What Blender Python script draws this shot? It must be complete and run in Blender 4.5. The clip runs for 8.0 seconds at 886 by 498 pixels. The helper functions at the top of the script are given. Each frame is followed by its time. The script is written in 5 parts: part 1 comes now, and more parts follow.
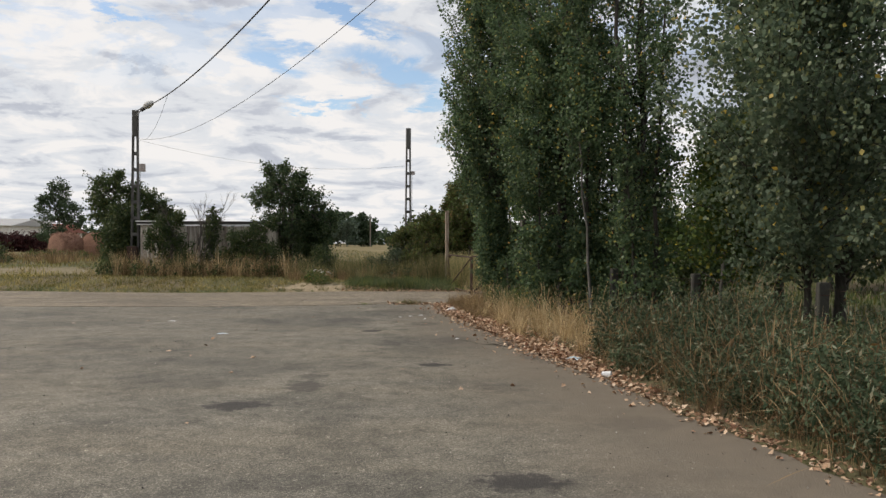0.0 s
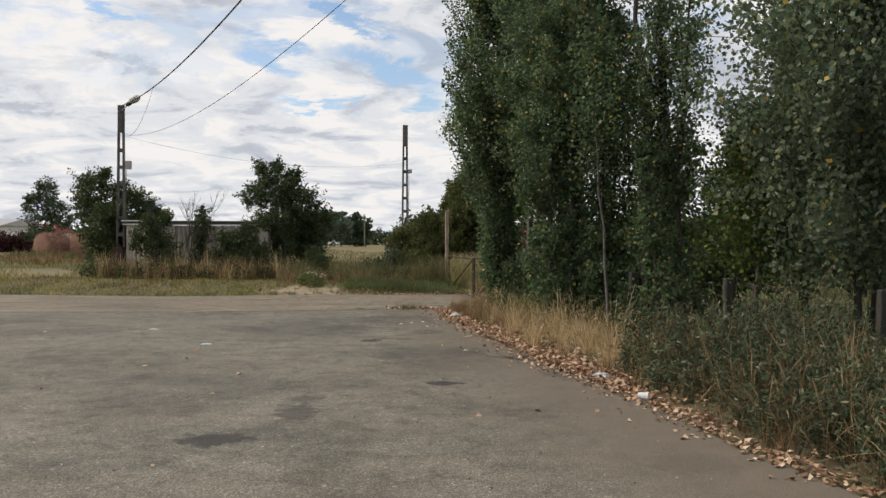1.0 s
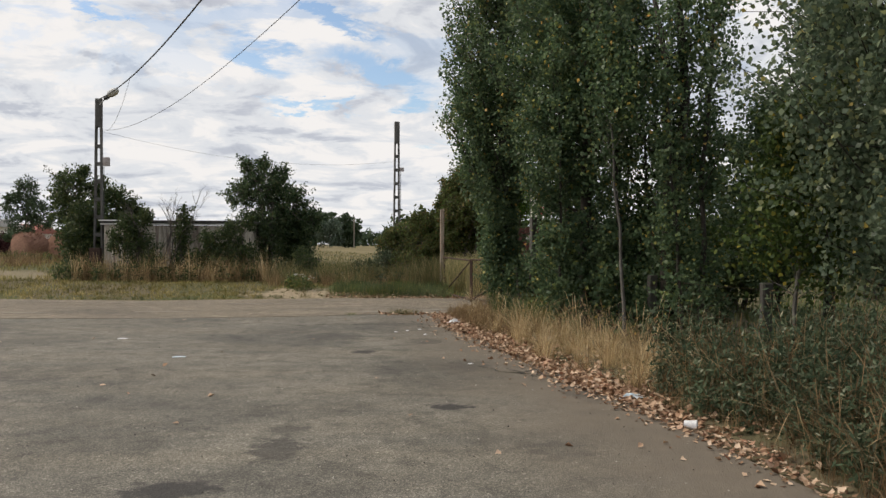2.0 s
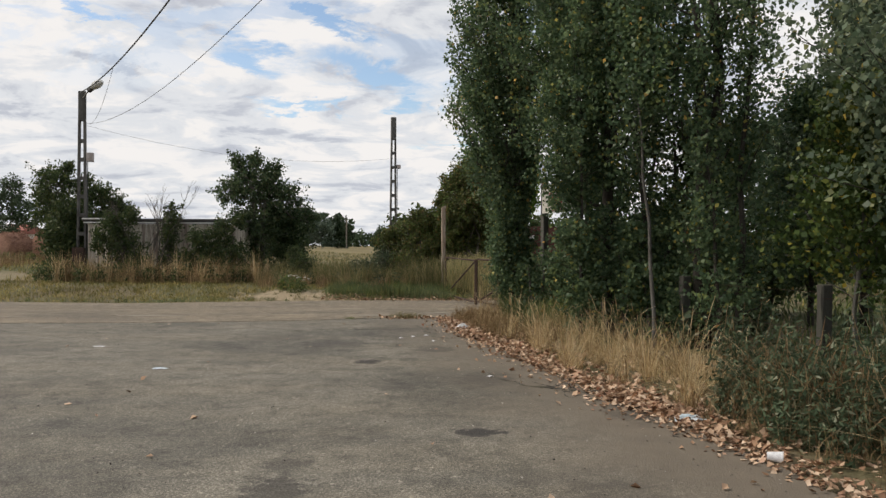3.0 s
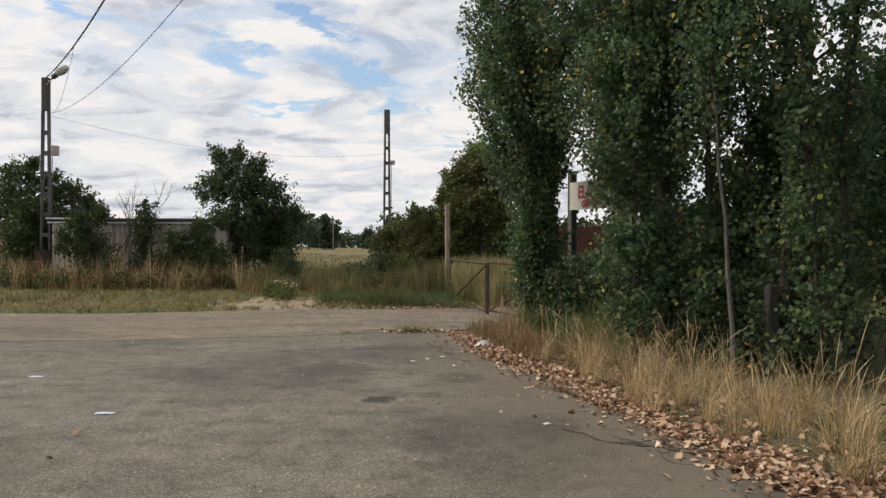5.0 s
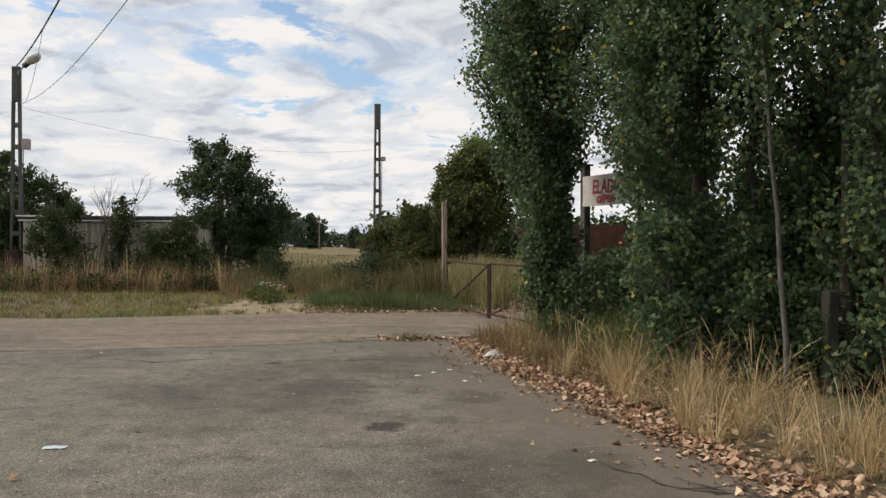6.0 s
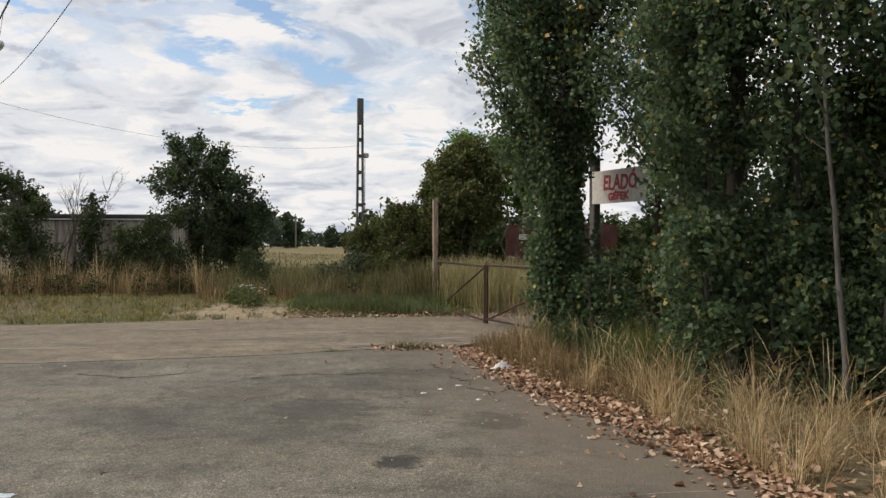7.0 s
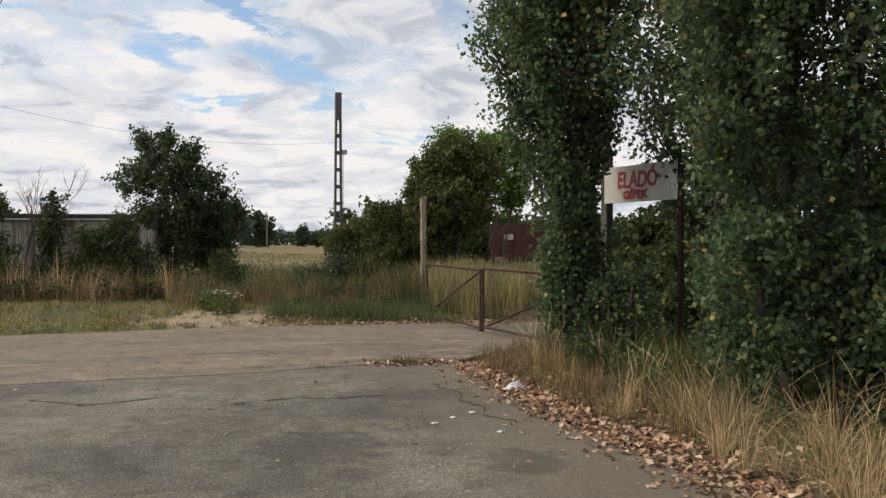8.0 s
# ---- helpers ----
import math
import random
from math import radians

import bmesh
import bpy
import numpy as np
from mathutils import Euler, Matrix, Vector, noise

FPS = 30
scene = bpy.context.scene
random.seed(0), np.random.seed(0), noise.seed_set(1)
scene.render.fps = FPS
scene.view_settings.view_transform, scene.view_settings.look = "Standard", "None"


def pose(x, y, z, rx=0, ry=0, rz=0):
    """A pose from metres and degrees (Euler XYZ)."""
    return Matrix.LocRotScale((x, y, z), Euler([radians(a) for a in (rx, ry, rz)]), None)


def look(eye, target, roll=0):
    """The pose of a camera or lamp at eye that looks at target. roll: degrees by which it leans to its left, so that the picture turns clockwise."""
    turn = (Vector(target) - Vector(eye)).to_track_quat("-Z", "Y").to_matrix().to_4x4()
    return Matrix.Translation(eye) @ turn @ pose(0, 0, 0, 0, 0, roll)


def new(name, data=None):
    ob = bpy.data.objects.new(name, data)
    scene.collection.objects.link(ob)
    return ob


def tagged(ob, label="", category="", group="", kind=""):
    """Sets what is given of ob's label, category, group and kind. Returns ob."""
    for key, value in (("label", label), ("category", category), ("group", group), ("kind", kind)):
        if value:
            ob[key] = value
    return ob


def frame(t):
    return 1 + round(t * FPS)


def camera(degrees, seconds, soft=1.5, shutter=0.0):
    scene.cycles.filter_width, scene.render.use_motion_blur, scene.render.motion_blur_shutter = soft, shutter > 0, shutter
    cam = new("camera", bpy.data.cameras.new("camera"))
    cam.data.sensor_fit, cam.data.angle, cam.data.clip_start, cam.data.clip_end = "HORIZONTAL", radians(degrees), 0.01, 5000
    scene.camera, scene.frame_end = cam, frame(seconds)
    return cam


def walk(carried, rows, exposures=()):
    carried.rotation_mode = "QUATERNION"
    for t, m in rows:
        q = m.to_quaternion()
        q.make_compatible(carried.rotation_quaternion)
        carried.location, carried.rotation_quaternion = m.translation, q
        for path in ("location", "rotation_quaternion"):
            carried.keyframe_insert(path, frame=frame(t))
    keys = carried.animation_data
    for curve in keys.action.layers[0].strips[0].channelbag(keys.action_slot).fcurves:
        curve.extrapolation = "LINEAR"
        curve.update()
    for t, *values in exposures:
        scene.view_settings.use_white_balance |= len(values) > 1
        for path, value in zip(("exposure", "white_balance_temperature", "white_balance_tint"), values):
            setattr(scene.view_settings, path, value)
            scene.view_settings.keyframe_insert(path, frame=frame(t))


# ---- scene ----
cam = camera(57.5, 8.0, 1.45)
PATH = [
    (0, (0.126, 0.253, 1.52), (0.092, 2.253, 1.506), 0.3),
    (0.5, (0.028, 0.872, 1.524), (-0.001, 2.872, 1.51), 0.3),
    (1, (-0.081, 1.439, 1.543), (-0.1, 3.439, 1.529), 0.3),
    (1.5, (-0.15, 2.091, 1.543), (-0.155, 4.091, 1.53), 0.3),
    (3, (-0.528, 3.937, 1.483), (-0.501, 5.937, 1.474), 0.3),
    (3.5, (-0.625, 4.512, 1.477), (-0.588, 6.511, 1.468), 0.3),
    (4, (-0.713, 5.116, 1.485), (-0.67, 7.115, 1.477), 0.3),
    (4.5, (-0.838, 5.682, 1.506), (-0.789, 7.682, 1.499), 0.2),
    (6, (-1.177, 7.479, 1.503), (-1.081, 9.477, 1.495), 0.2),
    (6.5, (-1.32, 8.052, 1.49), (-1.202, 10.048, 1.482), 0.2),
    (7, (-1.461, 8.524, 1.525), (-1.307, 10.518, 1.515), 0.2),
    (7.5, (-1.601, 9.049, 1.581), (-1.421, 11.041, 1.566), 0.1),
    (8, (-1.745, 9.684, 1.596), (-1.521, 11.671, 1.582), 0.1),
]
walk(cam, [(t, look(eye, target, roll)) for t, eye, target, roll in PATH], exposures=[(0, 0.52, 6950, 11), (8, 0.52, 6950, 11)])

# ---- world, sun, exposure ----
SUN_EL, SUN_AZ = radians(44), radians(-84)      # to the side, veiled by cloud
world = bpy.data.worlds.new("sky")
scene.world = world
world.use_nodes = True


def sky_nodes():
    nt = world.node_tree
    nt.nodes.clear()
    N, L = nt.nodes.new, nt.links.new

    def math_node(op, a, b=0.0, clamp=False):
        n = N("ShaderNodeMath")
        n.operation, n.use_clamp = op, clamp
        for i, v in enumerate((a, b)):
            if isinstance(v, (int, float)):
                n.inputs[i].default_value = v
            else:
                L(v, n.inputs[i])
        return n.outputs[0]

    co = N("ShaderNodeTexCoord").outputs["Generated"]
    sep = N("ShaderNodeSeparateXYZ")
    L(co, sep.inputs[0])
    up = math_node("ADD", math_node("MAXIMUM", sep.outputs[2], 0.0), 0.16)
    comb = N("ShaderNodeCombineXYZ")
    L(math_node("DIVIDE", sep.outputs[0], up), comb.inputs[0])
    L(math_node("DIVIDE", sep.outputs[1], up), comb.inputs[1])

    def noise_node(scale, detail, rough, shift, distort=0.3):
        m = N("ShaderNodeMapping")
        m.inputs["Location"].default_value = shift
        L(comb.outputs[0], m.inputs[0])
        n = N("ShaderNodeTexNoise")
        n.inputs["Scale"].default_value, n.inputs["Detail"].default_value = scale, detail
        n.inputs["Roughness"].default_value, n.inputs["Distortion"].default_value = rough, distort
        L(m.outputs[0], n.inputs[0])
        return n.outputs[0]

    def ramp(src, stops):
        r = N("ShaderNodeValToRGB")
        r.color_ramp.interpolation = "EASE"
        while len(r.color_ramp.elements) < len(stops):
            r.color_ramp.elements.new(0.5)
        for e, (p, c) in zip(r.color_ramp.elements, stops):
            e.position, e.color = p, (*c, 1)
        L(src, r.inputs[0])
        return r.outputs[0]

    # bearing and height of each direction, frayed by noise
    bearing = math_node("ARCTAN2", sep.outputs[0], sep.outputs[1])
    fray_a = math_node("MULTIPLY", math_node("SUBTRACT", noise_node(2.4, 9.0, 0.68, (1.0, 5.0, 0.0), 0.4), 0.5), 0.26)
    fray_b = math_node("MULTIPLY", math_node("SUBTRACT", noise_node(3.2, 9.0, 0.68, (7.0, 2.0, 0.0), 0.4), 0.5), 0.10)
    bearing = math_node("ADD", bearing, fray_a)
    height = math_node("ADD", math_node("ARCSINE", sep.outputs[2]), fray_b)

    def blots(rows):
        """The union of slanting ovals: bearing, height, half width, half height, slope."""
        total = None
        for a, h, w, d, slope in rows:
            da = math_node("SUBTRACT", bearing, a)
            dh = math_node("SUBTRACT", math_node("SUBTRACT", height, h), math_node("MULTIPLY", da, slope))
            da, dh = math_node("DIVIDE", da, w), math_node("DIVIDE", dh, d)
            r = math_node("SQRT", math_node("ADD", math_node("MULTIPLY", da, da), math_node("MULTIPLY", dh, dh)))
            v = math_node("SUBTRACT", 1.35, r, clamp=True)
            v = math_node("MULTIPLY", v, math_node("MULTIPLY", v, math_node("SUBTRACT", 3.0, math_node("MULTIPLY", v, 2.0))))
            total = v if total is None else math_node("MAXIMUM", total, v)
        return total

    sky = N("ShaderNodeTexSky")
    sky.sky_type, sky.sun_disc = "NISHITA", False
    sky.sun_elevation, sky.sun_rotation = SUN_EL, SUN_AZ
    sky.dust_density, sky.ozone_density = 0.6, 2.0
    sky_dim = N("ShaderNodeMix")
    sky_dim.data_type, sky_dim.blend_type = "RGBA", "MULTIPLY"
    sky_dim.inputs["Factor"].default_value = 1.0
    L(sky.outputs[0], sky_dim.inputs["A"])
    sky_dim.inputs["B"].default_value = (SKY_GAIN, SKY_GAIN, SKY_GAIN, 1)
    # thin spots in the cloud: a broken field overhead, a few slanting rifts lower down
    cover = ramp(noise_node(2.1, 10.0, 0.62, CLOUD_SHIFT, 0.5), [(0.375, (0.15, 0.15, 0.15)), (0.50, (1, 1, 1))])
    low = math_node("SUBTRACT", 1.6, math_node("MULTIPLY", sep.outputs[2], 4.0), clamp=True)
    cover = math_node("MAXIMUM", cover, low)
    cover = math_node("SUBTRACT", cover, math_node("MULTIPLY", blots(RIFTS), 0.95), clamp=True)
    # towards the horizon the cloud closes to a pale haze
    haze = math_node("SUBTRACT", 1.0, math_node("MULTIPLY", sep.outputs[2], 8.0), clamp=True)
    cover = math_node("MAXIMUM", cover, math_node("MULTIPLY", haze, 0.8))
    billow = math_node("SUBTRACT", noise_node(3.0, 10.0, 0.60, (3.7, 1.9, 0.0), 0.5), math_node("MULTIPLY", blots(GREY_BANKS), 0.11))
    billow = math_node("SUBTRACT", billow, math_node("MULTIPLY", haze, 0.035))
    shade = ramp(billow, [(0.20, (0.30, 0.33, 0.39)), (0.34, (0.41, 0.45, 0.53)), (0.46, (0.57, 0.61, 0.67)), (0.57, (0.695, 0.705, 0.73))])
    mix = N("ShaderNodeMix")
    mix.data_type = "RGBA"
    L(cover, mix.inputs["Factor"])
    L(sky_dim.outputs["Result"], mix.inputs["A"])
    L(shade, mix.inputs["B"])
    bg = N("ShaderNodeBackground")
    bg.inputs["Strength"].default_value = 0.88
    L(mix.outputs["Result"], bg.inputs["Color"])
    out = N("ShaderNodeOutputWorld")
    L(bg.outputs[0], out.inputs[0])


RIFTS = [(-0.225, 0.228, 0.060, 0.014, -0.25), (-0.085, 0.212, 0.085, 0.018, -0.22), (-0.165, 0.170, 0.065, 0.006, -0.06), (-0.02, 0.178, 0.035, 0.012, -0.2),
         (-0.385, 0.252, 0.028, 0.006, -0.2), (-0.13, 0.262, 0.05, 0.008, -0.2), (-0.52, 0.275, 0.05, 0.008, -0.1), (0.05, 0.128, 0.06, 0.006, 0.0)]
GREY_BANKS = [(0.075, 0.225, 0.11, 0.055, -0.1), (-0.50, 0.165, 0.09, 0.022, 0.0), (-0.165, 0.130, 0.06, 0.012, -0.05), (-0.40, 0.205, 0.10, 0.012, -0.1), (-0.28, 0.285, 0.12, 0.012, -0.1), (0.30, 0.20, 0.12, 0.06, 0.0)]
SKY_GAIN, CLOUD_SHIFT = 0.125, (0.0, 0.0, 0.0)
sky_nodes()
sun = new("sun", bpy.data.lights.new("sun", "SUN"))
sun.data.energy, sun.data.angle, sun.data.color = 1.8, radians(25), (1.0, 0.92, 0.80)
sun.matrix_world = look((0, 0, 50), (-50 * math.sin(SUN_AZ) / math.tan(SUN_EL), -50 * math.cos(SUN_AZ) / math.tan(SUN_EL), 0))

# ---- materials ----


class Nodes:
    """A small writer of node materials."""

    def __init__(self, name):
        self.mat = bpy.data.materials.new(name)
        self.mat.use_nodes = True
        self.nt = self.mat.node_tree
        self.nt.nodes.clear()
        self.out = self.nt.nodes.new("ShaderNodeOutputMaterial")
        self.coord = self.nt.nodes.new("ShaderNodeTexCoord").outputs["Object"]

    def node(self, kind, **inputs):
        n = self.nt.nodes.new("ShaderNode" + kind)
        for key, value in inputs.items():
            self.put(n.inputs[key.replace("_", " ")], value)
        return n

    def put(self, socket, value):
        if isinstance(value, bpy.types.NodeSocket):
            self.nt.links.new(value, socket)
        elif isinstance(value, tuple) and len(value) == 3 and socket.type == "RGBA":
            socket.default_value = (*value, 1)
        else:
            socket.default_value = value

    def noise(self, scale, detail=4.0, rough=0.55, distort=0.0, vector=None):
        return self.node("TexNoise", Scale=scale, Detail=detail, Roughness=rough, Distortion=distort, Vector=vector or self.coord).outputs[0]

    def voronoi(self, scale, feature="F1", out="Distance", vector=None):
        n = self.node("TexVoronoi", Scale=scale, Vector=vector or self.coord)
        n.feature = feature
        return n.outputs[out]

    def stretch(self, x, y, z):
        return self.node("Mapping", Vector=self.coord, Scale=(x, y, z)).outputs[0]

    def island(self):
        return self.node("NewGeometry").outputs["Random Per Island"]

    def piece(self):
        return self.node("ObjectInfo").outputs["Random"]

    def math(self, op, a, b=0.0, c=0.0, clamp=False):
        n = self.node("Math")
        n.operation, n.use_clamp = op, clamp
        for s, v in zip(n.inputs, (a, b, c)):
            self.put(s, v)
        return n.outputs[0]

    def ramp(self, src, *stops):
        n = self.node("ValToRGB", Fac=src)
        el = n.color_ramp.elements
        while len(el) < len(stops):
            el.new(0.5)
        for e, (p, c) in zip(el, stops):
            e.position = p
            e.color = (*c, 1) if isinstance(c, tuple) else (c, c, c, 1)
        return n.outputs[0]

    def mix(self, fac, a, b, blend="MIX"):
        n = self.node("Mix")
        n.data_type, n.blend_type = "RGBA", blend
        self.put(n.inputs["Factor"], fac)
        self.put(n.inputs["A"], a)
        self.put(n.inputs["B"], b)
        return n.outputs["Result"]

    def bump(self, height, strength, distance):
        return self.node("Bump", Height=height, Strength=strength, Distance=distance).outputs[0]

    def finish(self, colour, rough=0.8, metal=0.0, normal=None, thin=0.0, thin_colour=None, specular=0.5):
        p = self.node("BsdfPrincipled")
        self.put(p.inputs["Base Color"], colour)
        self.put(p.inputs["Roughness"], rough)
        self.put(p.inputs["Metallic"], metal)
        self.put(p.inputs["Specular IOR Level"], specular)
        if normal:
            self.put(p.inputs["Normal"], normal)
        shader = p.outputs[0]
        if thin:
            tr = self.node("BsdfTranslucent")
            self.put(tr.inputs["Color"], thin_colour or colour)
            m = self.node("MixShader", Fac=thin)
            self.nt.links.new(shader, m.inputs[1])
            self.nt.links.new(tr.outputs[0], m.inputs[2])
            shader = m.outputs[0]
        self.nt.links.new(shader, self.out.inputs[0])
        return self.mat


def leaf_material(name, stops, thin=0.25, rough=0.5, patch=0.5, gain=1.0, autumn=0.0, gloss=0.12, second=None):
    """Leaves that vary one by one, and in patches over the crown."""
    n = Nodes(name)
    colour = n.ramp(n.island(), *[(p, tuple(gain * k for k in c)) for p, c in stops])
    if autumn:
        # some branches turn yellow and rusty first
        turning = n.ramp(n.noise(1.1, 4.0, 0.6), (0.60, 0.0), (0.72, autumn))
        hue = n.ramp(n.noise(0.7, 2.0), (0.4, (0.17, 0.135, 0.03)), (0.6, (0.10, 0.055, 0.025)))
        colour = n.mix(turning, colour, hue)
    if second:
        colour = n.mix(n.ramp(n.noise(0.8, 6.0, 0.65, 0.4), (0.42, 0.0), (0.58, 0.85)), colour, n.mix(1.0, second, n.ramp(n.island(), (0.0, 0.6), (1.0, 1.5)), "MULTIPLY"))
    drift = n.ramp(n.noise(patch, 3.0), (0.3, 0.75), (0.7, 1.3))
    colour = n.mix(1.0, colour, drift, "MULTIPLY")
    return n.finish(colour, rough, thin=thin, specular=gloss)


LEAF_POPLAR = leaf_material("poplar_leaf", [(0.0, (0.022, 0.038, 0.020)), (0.5, (0.040, 0.063, 0.033)), (0.88, (0.066, 0.091, 0.045)), (0.975, (0.090, 0.109, 0.036)), (0.992, (0.200, 0.165, 0.045)), (1.0, (0.250, 0.140, 0.045))], 0.48, 0.42, gain=2.5, autumn=0.8, gloss=0.25)
LEAF_ASPEN = leaf_material("aspen_leaf", [(0.0, (0.036, 0.054, 0.034)), (0.55, (0.060, 0.083, 0.051)), (0.9, (0.100, 0.122, 0.074)), (0.985, (0.142, 0.147, 0.059)), (1.0, (0.354, 0.245, 0.049))], 0.42, 0.42, gain=2.0, gloss=0.3)
LEAF_YELLOWING = leaf_material("yellowing_leaf", [(0.0, (0.035, 0.06, 0.02)), (0.72, (0.065, 0.10, 0.03)), (0.94, (0.13, 0.15, 0.035)), (1.0, (0.34, 0.26, 0.04))], 0.35, gain=1.1)
LEAF_BUSH = leaf_material("bush_leaf", [(0.0, (0.020, 0.033, 0.016)), (0.6, (0.039, 0.057, 0.022)), (1.0, (0.069, 0.078, 0.028))], 0.3, gain=1.6)
LEAF_ELDER = leaf_material("elder_leaf", [(0.0, (0.018, 0.030, 0.016)), (0.7, (0.035, 0.053, 0.024)), (1.0, (0.059, 0.067, 0.030))], 0.3, gain=2.1)
LEAF_BROWN = leaf_material("browning_leaf", [(0.0, (0.029, 0.032, 0.013)), (0.5, (0.040, 0.050, 0.018)), (0.8, (0.051, 0.075, 0.022)), (1.0, (0.110, 0.070, 0.030))], 0.3, gain=2.3)
LEAF_BRIGHT = leaf_material("bright_leaf", [(0.0, (0.068, 0.121, 0.030)), (0.6, (0.115, 0.203, 0.042)), (1.0, (0.189, 0.270, 0.060))], 0.5, gain=1.35)
LEAF_FAR = leaf_material("far_leaf", [(0.0, (0.030, 0.048, 0.027)), (0.6, (0.050, 0.075, 0.041)), (1.0, (0.075, 0.10, 0.053))], 0.2, patch=0.08, gain=1.3)
LEAF_WILLOW = leaf_material("willow_leaf", [(0.0, (0.07, 0.10, 0.075)), (1.0, (0.13, 0.17, 0.12))], 0.2, patch=0.1)
LEAF_HERB = leaf_material("herb_leaf", [(0.0, (0.038, 0.060, 0.033)), (0.5, (0.066, 0.095, 0.053)), (0.88, (0.105, 0.130, 0.075)), (0.965, (0.270, 0.280, 0.200)), (1.0, (0.172, 0.090, 0.029))], 0.2, patch=1.2, gain=1.05)
GRIT = leaf_material("grit", [(0.0, (0.03, 0.028, 0.025)), (0.6, (0.06, 0.055, 0.05)), (0.75, (0.3, 0.28, 0.25)), (1.0, (0.45, 0.43, 0.38))], 0.0, 0.9, 3.0)
LEAF_FALLEN = leaf_material("fallen_leaf", [(0.0, (0.140, 0.080, 0.052)), (0.25, (0.31, 0.19, 0.12)), (0.6, (0.50, 0.345, 0.235)), (0.88, (0.66, 0.51, 0.38)), (1.0, (0.320, 0.140, 0.085))], 0.1, 0.7, 3.0)
STRAW = leaf_material("straw", [(0.0, (0.230, 0.150, 0.074)), (0.45, (0.52, 0.38, 0.205)), (0.85, (0.74, 0.60, 0.38)), (1.0, (0.299, 0.249, 0.108))], 0.25, 0.6, 1.0)
STRAW_BROWN = leaf_material("brown_straw", [(0.0, (0.115, 0.069, 0.036)), (0.5, (0.241, 0.162, 0.089)), (0.85, (0.414, 0.302, 0.173)), (1.0, (0.115, 0.112, 0.042))], 0.2, 0.7, 0.7)
GRASS_MIXED = leaf_material("mixed_grass", [(0.0, (0.146, 0.140, 0.043)), (0.35, (0.258, 0.232, 0.076)), (0.7, (0.426, 0.335, 0.142)), (1.0, (0.538, 0.421, 0.199))], 0.25, 0.7, 0.35, second=(0.135, 0.130, 0.045))
GRASS_GREEN = leaf_material("green_grass", [(0.0, (0.050, 0.075, 0.026)), (0.5, (0.084, 0.115, 0.038)), (0.85, (0.134, 0.150, 0.045)), (1.0, (0.314, 0.240, 0.083))], 0.25, 0.6, 0.6, gain=1.3, second=(0.11, 0.135, 0.07))
REED = leaf_material("reed_grass", [(0.0, (0.125, 0.150, 0.055)), (0.3, (0.26, 0.245, 0.12)), (0.75, (0.42, 0.37, 0.20)), (1.0, (0.604, 0.491, 0.229))], 0.25, 0.6, 0.7)
OLIVE = leaf_material("olive_grass", [(0.0, (0.075, 0.085, 0.035)), (0.4, (0.13, 0.13, 0.055)), (0.75, (0.22, 0.19, 0.09)), (1.0, (0.38, 0.31, 0.17))], 0.25, 0.6, 0.5)


def bark_material(name, dark, light):
    n = Nodes(name)
    v = n.stretch(1.0, 1.0, 0.25)
    r = n.noise(22, 6, 0.65, 0.6, v)
    colour = n.mix(n.noise(2.5, 3), n.ramp(r, (0.35, dark), (0.7, light)), tuple(0.7 * c for c in light), "MULTIPLY")
    colour = n.mix(0.5, n.ramp(r, (0.35, dark), (0.7, light)), colour)
    return n.finish(colour, 0.9, normal=n.bump(r, 0.6, 0.02))


BARK = bark_material("poplar_bark", (0.032, 0.027, 0.022), (0.088, 0.077, 0.064))
BARK_PALE = bark_material("pale_bark", (0.08, 0.075, 0.066), (0.20, 0.19, 0.17))
TWIG = bark_material("dry_twig", (0.07, 0.06, 0.05), (0.19, 0.17, 0.15))


